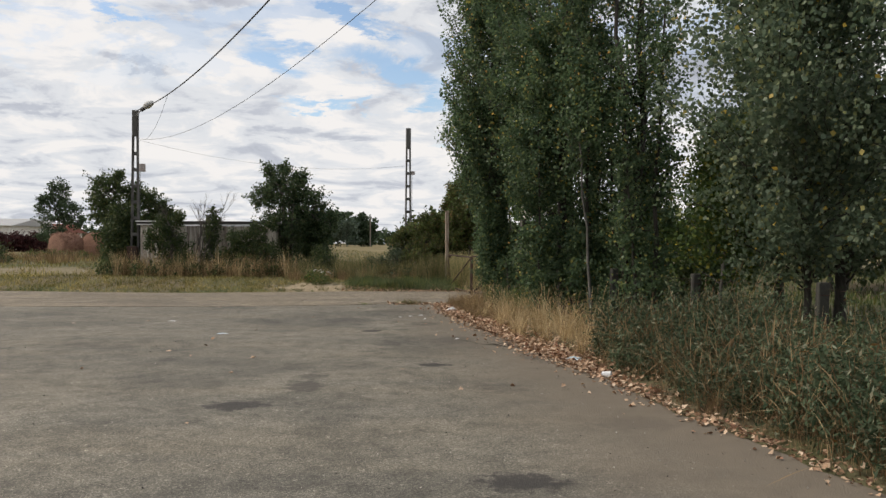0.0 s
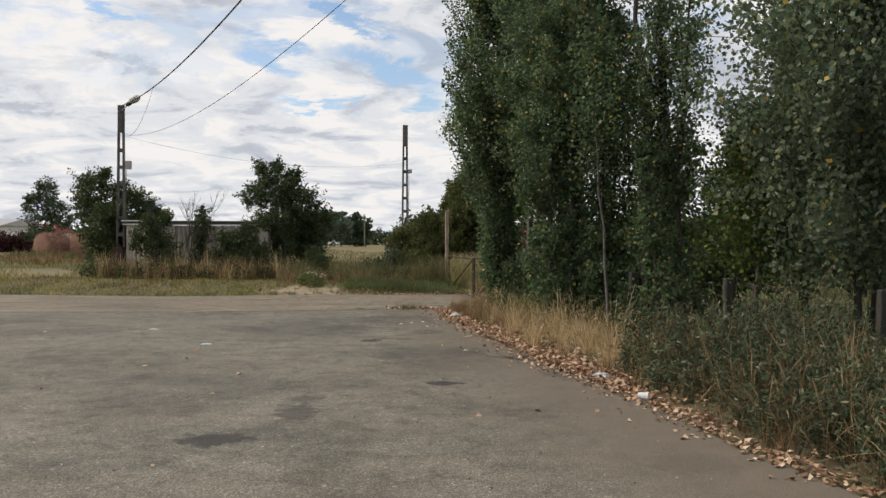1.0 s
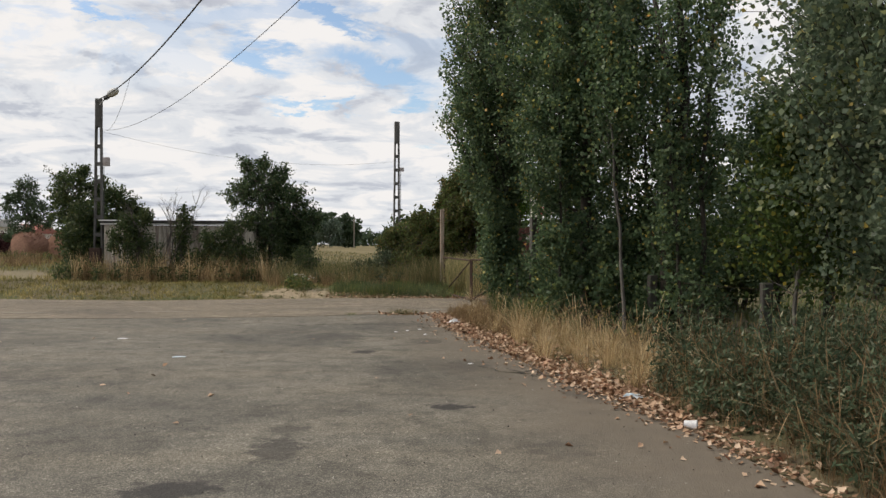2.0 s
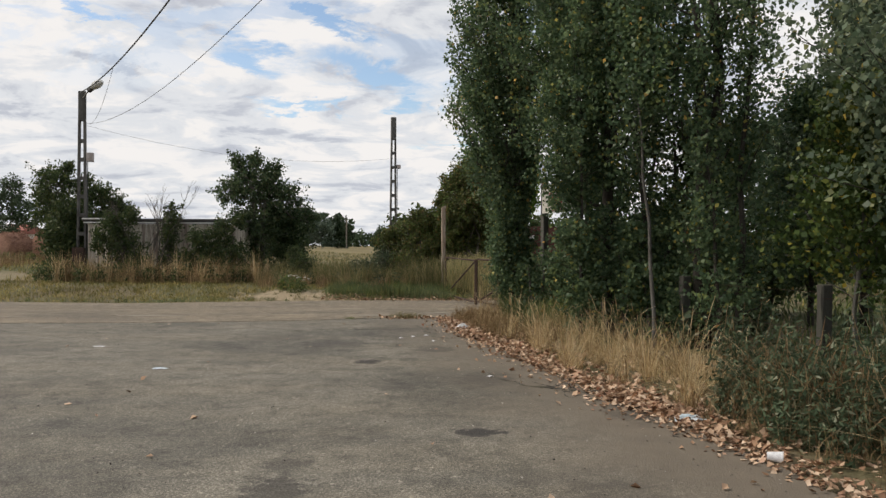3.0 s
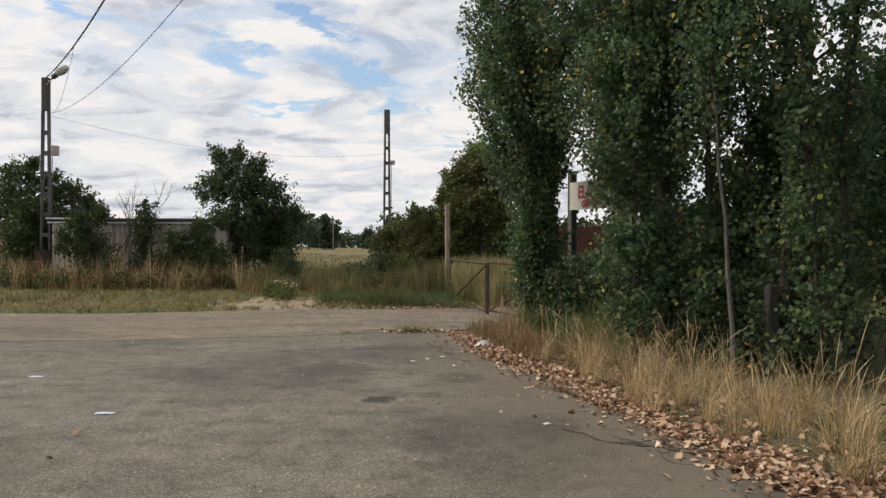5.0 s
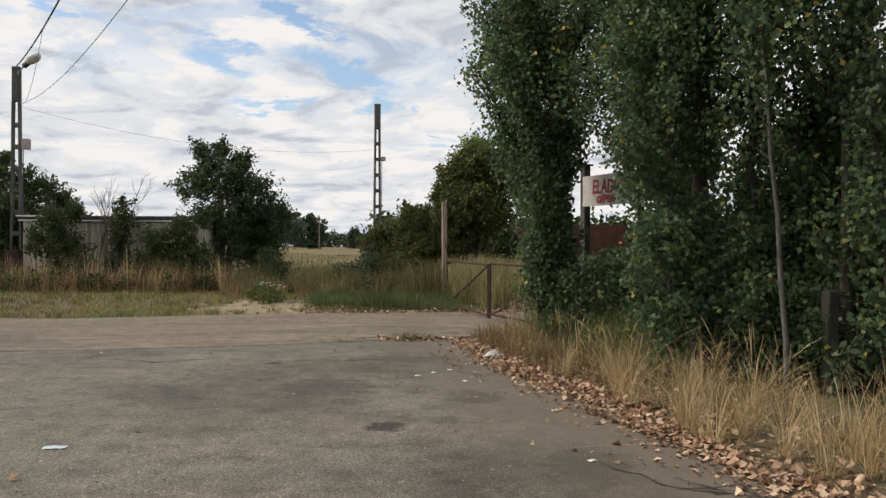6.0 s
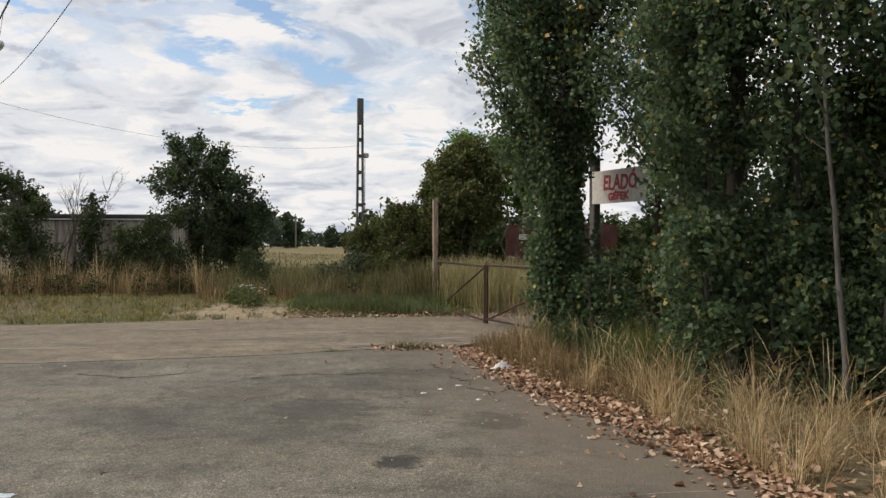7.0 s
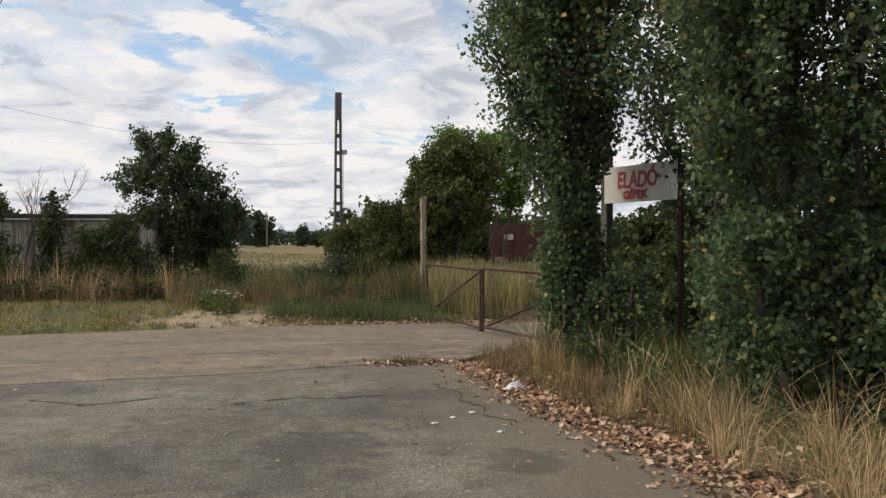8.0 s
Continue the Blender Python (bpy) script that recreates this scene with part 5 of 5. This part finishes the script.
red_trailer(5.0, 37.2, 3.6, 2.0, "old rust-red farm trailer behind the bushes", 4)
red_trailer(19.5, 37.5, 4.5, 2.3, "old red farm trailer far back in the yard", -20)
plate = part("notice_plate", box(3.30, 3.58, 36.10, 36.125, 1.72, 1.90, 0.003), WHITE, None)
tagged(plate, "small white notice plate on the red trailer", "sign")
for i in range(3):
    part("text_bar", box(3.33, 3.53 - 0.04 * i, 36.095, 36.0985, 1.85 - 0.05 * i, 1.865 - 0.05 * i), CABLE, plate)

# ---- grass, weeds, litter ----


def herbs(points, height, name, label, mat, leaf=0.06, per=70, length=2.2, tall=0.0):
    """Leafy herbs: upright stems with narrow leaves all along."""
    stems, leaves = [], []
    for p in points:
        h = height * rng.uniform(0.55, 1.15) * (0.95 + 0.5 * float(waves(1.6 * p[0], 1.6 * p[1])))
        if rng.uniform() < tall:
            h *= 1.45
        for _ in range(rng.integers(2, 5)):
            tip = p + np.array([rng.normal() * 0.2 * h, rng.normal() * 0.2 * h, h * rng.uniform(0.7, 1.05)])
            line = bend(p, tip, 0.05, 5)
            stems.append(tube(line, np.linspace(0.005, 0.002, 5), 3))
            u = rng.uniform(0.12, 1.0, per // 3) * 4
            j = np.clip(u.astype(int), 0, 3)
            leaves.append(line[j] + (line[j + 1] - line[j]) * (u - j)[:, None] + rng.normal(size=(len(u), 3)) * 0.05)
    top = quads_mesh(name, *leaf_quads(np.concatenate(leaves), leaf, length, 0.05), mat)
    tagged(top, label, "weeds", kind="stuff")
    under(quads_mesh("stems", *join(stems), STRAW_BROWN), top)
    return top


edge_gap = lambda X, Y: gap_to(YARD_EDGE, X, Y)
fence_x = lambda Y: np.interp(Y, [3, 7.4, 10.15, 12.85, 15.3, 19.3, 21], [6.6, 5.32, 4.56, 3.82, 3.05, 2.36, 1.9])
verge = lambda X, Y: (edge_gap(X, Y) > 0.24) & (edge_gap(X, Y) < 1.25 + 0.25 * np.sin(Y * 2.7)) & (X < fence_x(Y) + 0.4) & (Y > 10.3 + 0.5 * np.sin(X * 3))
P, way, share = tufts(0.0, 4.2, 9.8, 16.8, 215, 56, verge, 0.055)
blades(P, 0.66, 0.0040, STRAW, "dry_grass", "tall dry straw-coloured grass in tufts along the asphalt", lean=0.95, way=way, share=share)
P, way, share = tufts(-0.2, 3.6, 15.8, 21.8, 420, 34, verge, 0.08)
blades(P, 0.36, 0.0055, STRAW_BROWN, "brown_grass", "brownish dry grass in low tufts by the sign", lean=0.6, way=way, share=share)
P, way, share = tufts(0.2, 4.0, 10.4, 19.5, 300, 8, lambda X, Y: verge(X, Y) & (edge_gap(X, Y) > 0.4), 0.06)
blades(P, 0.85, 0.0027, STRAW, "seeding_grass", "tall dry grass stalks with seed heads", lean=0.5, head=True, way=way, share=share)
blades(scatter(0.0, 4.5, 3.0, 21.8, 11000, lambda X, Y: (edge_gap(X, Y) > 0.2) & (X < fence_x(Y) + 1.0), 0.03), 0.26, 0.006, STRAW_BROWN, "low_grass", "low brown tangled grass at the asphalt's edge", lean=0.9)
P, way, share = tufts(2.0, 4.4, 2.5, 10.8, 430, 17, lambda X, Y: edge_gap(X, Y) > 0.16, 0.1)
blades(P, 0.78, 0.0034, STRAW_BROWN, "brown_stalks", "brown dry stalks among the green weeds", lean=0.65, head=True, way=way, share=share)
blades(scatter(0.9, 3.5, 16.5, 21.5, 5000, lambda X, Y: (edge_gap(X, Y) > 0.9), 0.03), 0.6, 0.007, GRASS_GREEN, "green_grass", "green grass under the poplars", lean=0.4)
blades(scatter(3.2, 24, 8, 38, 12000, lambda X, Y: X > fence_x(Y) + 0.2), 0.28, 0.028, GRASS_GREEN, "yard_grass", "green and straw grass in the fenced yard", lean=0.5, coarse=True)
blades(scatter(-34, 0.4, 24.3, 29.0, 25000, lambda X, Y: np.hypot((X + 4.45) / 1.5, (Y - 26.0) / 1.0) > 0.85 + 0.2 * np.sin(X * 5)), 0.11, 0.016, GRASS_MIXED, "verge_grass", "short yellowing mown grass on the verge", lean=1.0, coarse=True)
blades(scatter(-40, -13, 28.0, 44, 11000, lambda X, Y: np.hypot((X + 17.0) / 5.0, (Y - 32.0) / 3.6) > 0.45 + 0.45 * np.sin(X * 2 + Y)), 0.22, 0.02, GRASS_MIXED, "bank_grass", "yellowing grass on the bank before the bales", lean=0.6, coarse=True)
P, way, share = tufts(-31, -15.5, 37.5, 44.5, 260, 16, None, 0.15)
blades(P, 0.7, 0.02, STRAW_BROWN, "bank_weeds", "brown dry weeds on the bank before the bales", lean=0.5, way=way, share=share, coarse=True)
P, way, share = tufts(-12.1, -5.6, 28.3, 29.9, 100, 34, None, 0.13)
blades(P, 0.85, 0.009, STRAW_BROWN, "tall_dry_grass", "tall brown dry grass in clumps before the shed", lean=0.35, way=way, share=share, coarse=True)
P, way, share = tufts(-12.1, -5.6, 28.3, 29.6, 90, 14, None, 0.08)
blades(P, 1.1, 0.009, STRAW, "dry_stalks", "tall pale dry stalks before the shed", lean=0.3, way=way, share=share, coarse=True)
herbs(scatter(-12.6, -5.8, 28.3, 30.4, 200), 0.6, "shed_weeds", "dark green weeds at the foot of the shed", LEAF_BUSH, 0.05, 40)
P, way, share = tufts(-5.6, -0.2, 27.6, 31.5, 260, 30, None, 0.1)
blades(P, 0.78, 0.010, OLIVE, "rank_grass", "rank olive grass and weeds before the field", lean=0.4, way=way, share=share, coarse=True)
blades(scatter(-5.6, 0.0, 27.0, 31.5, 5000, None, 0.04), 0.4, 0.010, STRAW_BROWN, "faded_grass", "faded brownish grass before the field", lean=0.45, coarse=True)
blades(scatter(-3.4, 0.2, 25.9, 27.8, 7000, None, 0.05), 0.28, 0.010, GRASS_GREEN, "green_verge_grass", "dense green grass at the road's edge", lean=0.5, coarse=True)
P, way, share = tufts(-34, -3.5, 24.6, 28.6, 420, 22, lambda X, Y: np.hypot((X + 4.45) / 1.5, (Y - 26.0) / 1.0) > 0.9, 0.12)
blades(P, 0.2, 0.010, GRASS_MIXED, "verge_tufts", "uneven tufts in the mown verge", lean=0.7, way=way, share=share, coarse=True)
blades(scatter(-0.1, 5.0, 26.0, 30.0, 7500, None, 0.04), 1.0, 0.014, REED, "reed_grass", "tall pale reed grass behind the gate", lean=0.25, coarse=True)
blades(scatter(-1.2, -0.2, 26.9, 29.0, 900, None, 0.08), 0.95, 0.014, OLIVE, "tall_green_grass", "tall green grass at the gate post", lean=0.3, coarse=True)
blades(scatter(-6, 3, 31.5, 44, 6000), 0.36, 0.028, OLIVE, "meadow_grass", "tall yellowish meadow grass before the field", lean=0.35, coarse=True)


herbs(scatter(1.8, 5.0, 2.0, 10.9, 860, lambda X, Y: (edge_gap(X, Y) > 0.40) & (X < fence_x(Y) - 0.1)), 0.76, "mugwort", "grey-green leafy weeds crowding the fence", LEAF_HERB, 0.0175, 165, 3.7, 0.07)
herbs(scatter(2.3, 3.4, 3.6, 8.2, 150, lambda X, Y: (edge_gap(X, Y) > 0.25)), 0.72, "nettle", "dark green leafy weeds at the fence post", LEAF_HERB, 0.019, 200, 3.4, 0.05)
herbs(scatter(1.8, 3.2, 9.0, 11.2, 60, lambda X, Y: (edge_gap(X, Y) > 0.35)), 0.5, "goosefoot", "low dark green weeds spilling to the asphalt", LEAF_HERB, 0.02, 200, 3.2)
herbs(scatter(2.0, 4.6, 11, 20, 60, lambda X, Y: (X > fence_x(Y) - 0.3)), 0.7, "fence_weeds", "green weeds along the fence", LEAF_HERB, 0.055, 70)
herbs(scatter(-4.8, -4.3, 26.5, 27.2, 5), 0.45, "yarrow", "green weeds at the sandy patch", GRASS_GREEN, 0.05, 60)
herbs(scatter(-5.2, 0.0, 27.5, 29.6, 50), 0.5, "verge_weeds", "green weeds on the verge", LEAF_HERB, 0.045, 60)


P, way, share = tufts(-30, 0.5, 23.9, 26.2, 420, 18, lambda X, Y: gap_to(ROAD_FAR, X, Y) < 0.45, 0.07)
blades(P, 0.17, 0.011, GRASS_GREEN, "edge_tufts", "green tufts creeping over the road's far edge", lean=0.8, way=way, share=share, coarse=True)
P, way, share = tufts(-6.2, -3.2, 25.4, 26.9, 34, 16, None, 0.05)
blades(P, 0.16, 0.009, OLIVE, "patch_tufts", "scattered weeds on the sandy patch", lean=0.8, way=way, share=share, coarse=True)
blades(scatter(-30, 10, 44, 105, 8000), 0.24, 0.05, OLIVE, "stubble", "pale rough stubble on the field", lean=0.5, coarse=True)


def wild_carrot(x, y, height):
    top = thing("wild_carrot", x, y, 0.1, "green weed with flat white flower heads", "plant", "flowering weeds")
    for _ in range(5):
        tip = np.array([rng.normal() * 0.15, rng.normal() * 0.15, height * rng.uniform(0.75, 1.0)])
        under(quads_mesh("stalk", *tube(bend((0, 0, 0), tip, 0.04, 5), np.linspace(0.005, 0.003, 5), 4), GRASS_GREEN), top)
        a, r = rng.uniform(0, 2 * np.pi, 40), 0.04 * np.sqrt(rng.uniform(size=40))
        head = tip + np.stack([r * np.cos(a), r * np.sin(a), 0.01 * rng.uniform(size=40)], 1)
        tagged(under(quads_mesh("flower_head", *leaf_quads(head, 0.014, 1.0, 0.0, 0.6), WHITE), top, "flat white flower head"), kind="stuff")
    P = np.stack([rng.normal(size=160) * 0.12, rng.normal(size=160) * 0.12, rng.uniform(0.05, height * 0.6, 160)], 1)
    under(quads_mesh("foliage", *leaf_quads(P, 0.035, 2.2), GRASS_GREEN), top)


wild_carrot(-4.4, 26.3, 0.62)
wild_carrot(-4.15, 26.5, 0.5)


def fallen_leaves():
    n = 14000
    u = rng.uniform(0, 1, n)
    pts = np.array(YARD_EDGE[1:])
    k = u * (len(pts) - 1)
    i = k.astype(int)
    base = pts[i] + (pts[i + 1] - pts[i]) * (k - i)[:, None]
    off = np.where(rng.uniform(size=n) < 0.75, rng.normal(0.10, 0.13, n), rng.normal(0.25, 0.35, n))
    y = base[:, 1]
    off *= np.interp(y, [0, 8, 11, 15, 20], [0.6, 0.7, 1.15, 1.2, 0.9])
    keep = rng.uniform(size=n) < np.interp(y, [0, 6, 8, 11, 20], [0.08, 0.11, 0.24, 0.85, 1])
    X, Y, off = (base[:, 0] + off)[keep], (y + rng.normal(size=n) * 0.05)[keep], off[keep]
    n = len(X)
    Z = np.where(paved(X, Y), 0.008, np.maximum(ground_height(X, Y), -0.02) + 0.02) + np.abs(rng.normal(size=n)) * 0.018 * (off > -0.05)
    ob = quads_mesh("fallen_leaves", *curled_leaves(np.stack([X, Y, Z], 1), 0.058 * np.interp(Y, [4, 11], [0.72, 1.0])), LEAF_FALLEN)
    return tagged(ob, "curled brown fallen leaves along the asphalt's edge", "leaves", kind="stuff")


fallen_leaves()
n_l = 2200
P = np.stack([rng.uniform(-8, 3.5, n_l), rng.normal(25.75, 0.22, n_l), np.full(n_l, 0.03)], 1)
P = P[P[:, 0] > -3.5]
P[:, 2] = np.where(paved(P[:, 0], P[:, 1]), 0.02, np.maximum(ground_height(P[:, 0], P[:, 1]), 0) + 0.03)
tagged(quads_mesh("drifted_leaves", *curled_leaves(P, 0.055), LEAF_FALLEN), "brown leaves drifted along the road's far edge", "leaves", kind="stuff")


def crumbs():
    """Grit, chips and stray leaves lying on the asphalt."""
    n = 5200
    X, Y = rng.uniform(-9, 2.6, n), rng.uniform(2.5, 21, n)
    ok = paved(X, Y)
    P = np.stack([X[ok], Y[ok], np.full(ok.sum(), 0.006)], 1)
    tagged(quads_mesh("grit", *leaf_quads(P, 0.013, 1.2, 0.0, 0.8), GRIT), "stray chips of gravel on the asphalt", "gravel", kind="stuff")
    P = P[rng.uniform(size=len(P)) < 0.012] + np.array([0.2, 0.1, 0.004])
    P = P[paved(P[:, 0], P[:, 1])]
    tagged(quads_mesh("stray_leaves", *curled_leaves(P, 0.06), LEAF_FALLEN), "single brown leaves blown over the asphalt", "leaves", kind="stuff")


crumbs()


def crack(points, width, parent):
    line = np.array(ragged(points, 0.07, 0.07))
    V, Q = [], []
    for i, (x, y) in enumerate(line):
        w = 1.5 * width * (0.2 + rng.uniform() ** 2 * 1.6) * (0.3 if i in (0, len(line) - 1) else 1)
        V += [(x - w * 0.4, y - w, 0.0035 + parent_top[parent.name]), (x + w * 0.4, y + w, 0.0035 + parent_top[parent.name])]
    k = np.arange(len(line) - 1)[:, None] * 2
    return under(quads_mesh("crack", V, k + np.array([[0, 1, 3, 2]]), CRACK), parent)


parent_top = {yard.name: 0.0, road.name: 0.006}
for pts, w in [([(-3.25, 17.4), (-2.9, 17.9), (-2.3, 18.1), (-1.9, 18.0), (-1.3, 18.25)], 0.016), ([(-2.9, 17.85), (-2.5, 17.5)], 0.008), ([(-0.75, 18.9), (-0.6, 18.0), (-0.45, 17.2), (-0.3, 16.6)], 0.014),
               ([(-5.4, 18.3), (-4.3, 18.0), (-3.6, 18.3)], 0.014), ([(0.15, 13.0), (0.45, 12.5), (0.85, 12.35), (1.15, 12.1)], 0.010), ([(0.6, 12.45), (0.8, 11.9), (1.2, 11.6)], 0.012),
               ([(-8.0, 17.6), (-6.6, 17.9), (-5.6, 17.7)], 0.012), ([(-1.6, 15.2), (-1.2, 16.2), (-1.3, 17.3)], 0.006), ([(-12, 17.0), (-9.5, 17.3), (-8.2, 17.1)], 0.012)]:
    crack(pts, w, yard)
crack([(-3.1, 20.2), (-2.3, 20.35), (-1.5, 20.6), (-0.2, 20.8)], 0.02, road)
crack([(-0.9, 21.0), (-0.1, 21.2), (0.4, 21.5)], 0.02, road)
blades(np.array([-1.05, 20.35, 0.0]) + rng.normal(size=(260, 3)) * np.array([0.16, 0.07, 0]), 0.17, 0.006, OLIVE, "weed_tuft", "tuft of dry weeds in the joint of the road", lean=0.9)
blades(np.array([-2.15, 20.1, 0.0]) + rng.normal(size=(60, 3)) * np.array([0.07, 0.03, 0]), 0.07, 0.005, GRASS_GREEN, "weed_tuft", "small tuft of weeds in the joint of the road", lean=0.8)
P = np.array([-0.95, 20.32, 0.012]) + rng.normal(size=(120, 3)) * np.array([0.35, 0.09, 0.003])
tagged(quads_mesh("tuft_leaves", *curled_leaves(P, 0.065), LEAF_FALLEN), "brown leaves caught at the weed tuft", "leaves", kind="stuff")


def patch(x, y, w, d, turn):
    """A thin pale remnant of an older surface, lying on the road."""
    bm = bmesh.new()
    k = 22
    ring = [bm.verts.new((w / 2 * math.cos(2 * math.pi * i / k) * rng.uniform(0.75, 1.1), d / 2 * math.sin(2 * math.pi * i / k) * rng.uniform(0.7, 1.1), 0.011)) for i in range(k)]
    f = bm.faces.new(ring)
    low = bmesh.ops.extrude_face_region(bm, geom=[f])["geom"]
    bmesh.ops.translate(bm, vec=(0, 0, -0.008), verts=[v for v in low if isinstance(v, bmesh.types.BMVert)])
    bmesh.ops.recalc_face_normals(bm, faces=bm.faces)
    ob = part("patch", bm, PALE_CONCRETE, road)
    ob.matrix_basis = pose(x, y, 0, 0, 0, turn)


for px, py, pw, pd, pt in [(-1.75, 20.85, 0.75, 0.3, 5), (-0.35, 21.6, 1.0, 0.22, 14), (-3.6, 21.3, 0.8, 0.16, 4), (-2.4, 22.5, 0.7, 0.18, 8), (-6.3, 20.6, 1.6, 0.2, 3), (-9.5, 20.2, 1.8, 0.22, 2), (-5.0, 23.2, 1.2, 0.2, 6), (-11.5, 21.6, 2.2, 0.25, 0)]:
    patch(px, py, pw, pd, pt)


def crumpled(name, x, y, w, d, h, material, label, turn):
    """Thin crumpled film or paper."""
    k = 12
    u, v = np.meshgrid(np.linspace(-1, 1, k), np.linspace(-1, 1, k))
    r = np.clip(1.25 - np.hypot(u, v), 0, 1)
    Z = h * r * (0.35 + 0.65 * rng.uniform(size=u.shape)) + 0.006
    V = np.stack([w / 2 * (u + rng.normal(size=u.shape) * 0.07), d / 2 * (v + rng.normal(size=u.shape) * 0.07), Z], -1).reshape(-1, 3)
    i = (np.arange(k - 1)[:, None] * k + np.arange(k - 1)[None]).reshape(-1, 1)
    ob = quads_mesh(name, V, i + np.array([[0, 1, k + 1, k]]), material)
    ob.matrix_basis = pose(x, y, 0, 0, 0, turn)
    return tagged(ob, label, "litter", "litter")


crumpled("plastic_bag", 1.66, 10.8, 0.30, 0.16, 0.06, PLASTIC_BLUE, "crumpled pale blue plastic bag among fallen leaves", 20)
crumpled("plastic_bag", 0.02, 18.3, 0.30, 0.18, 0.10, PLASTIC_WHITE, "crumpled white plastic bag among fallen leaves", 30)
crumpled("paper_scrap", -3.75, 13.56, 0.17, 0.09, 0.015, PLASTIC_BLUE, "flattened pale blue paper scrap on the asphalt", 5)
crumpled("paper_scrap", -5.3, 15.6, 0.16, 0.06, 0.012, PLASTIC_WHITE, "small white paper scrap on the asphalt", 5)
for px, py in [(-0.83, 17.0), (-0.62, 17.2), (-1.02, 16.78), (0.14, 13.06), (-0.5, 16.4)]:
    crumpled("paper_scrap", px, py, 0.07, 0.045, 0.012, PLASTIC_WHITE, "tiny pale scrap on the asphalt", rng.uniform(0, 90))


def paper_cup():
    top = thing("paper_cup", 1.79, 9.47, 0.042, "white paper cup lying on its side among leaves", "cup", turn=-25)
    under(quads_mesh("wall", *tube([(0, 0, 0), (0.02, 0, 0), (0.10, 0, 0)], [0.030, 0.031, 0.040], 18), PLASTIC_WHITE, True), top)
    under(quads_mesh("rim", *tube([(0.098, 0, 0), (0.104, 0, 0)], [0.042, 0.042], 18), PLASTIC_WHITE, True), top)
    bm = bmesh.new()
    bmesh.ops.create_circle(bm, cap_ends=True, segments=18, radius=0.03, matrix=pose(0.004, 0, 0, 0, 90, 0))
    part("base", bm, PLASTIC_WHITE, top)
    return top


paper_cup()
V = join([tube(bend((1.2, 11.95, 0.02), (0.55, 12.55, 0.03), 0.06, 7), np.linspace(0.009, 0.004, 7), 5), tube(bend((0.9, 12.2, 0.025), (0.75, 11.9, 0.02), 0.06, 5), np.linspace(0.005, 0.002, 5), 4)])
tagged(quads_mesh("fallen_twig", *V, TWIG, True), "thin dry twig lying on the asphalt", "twig")
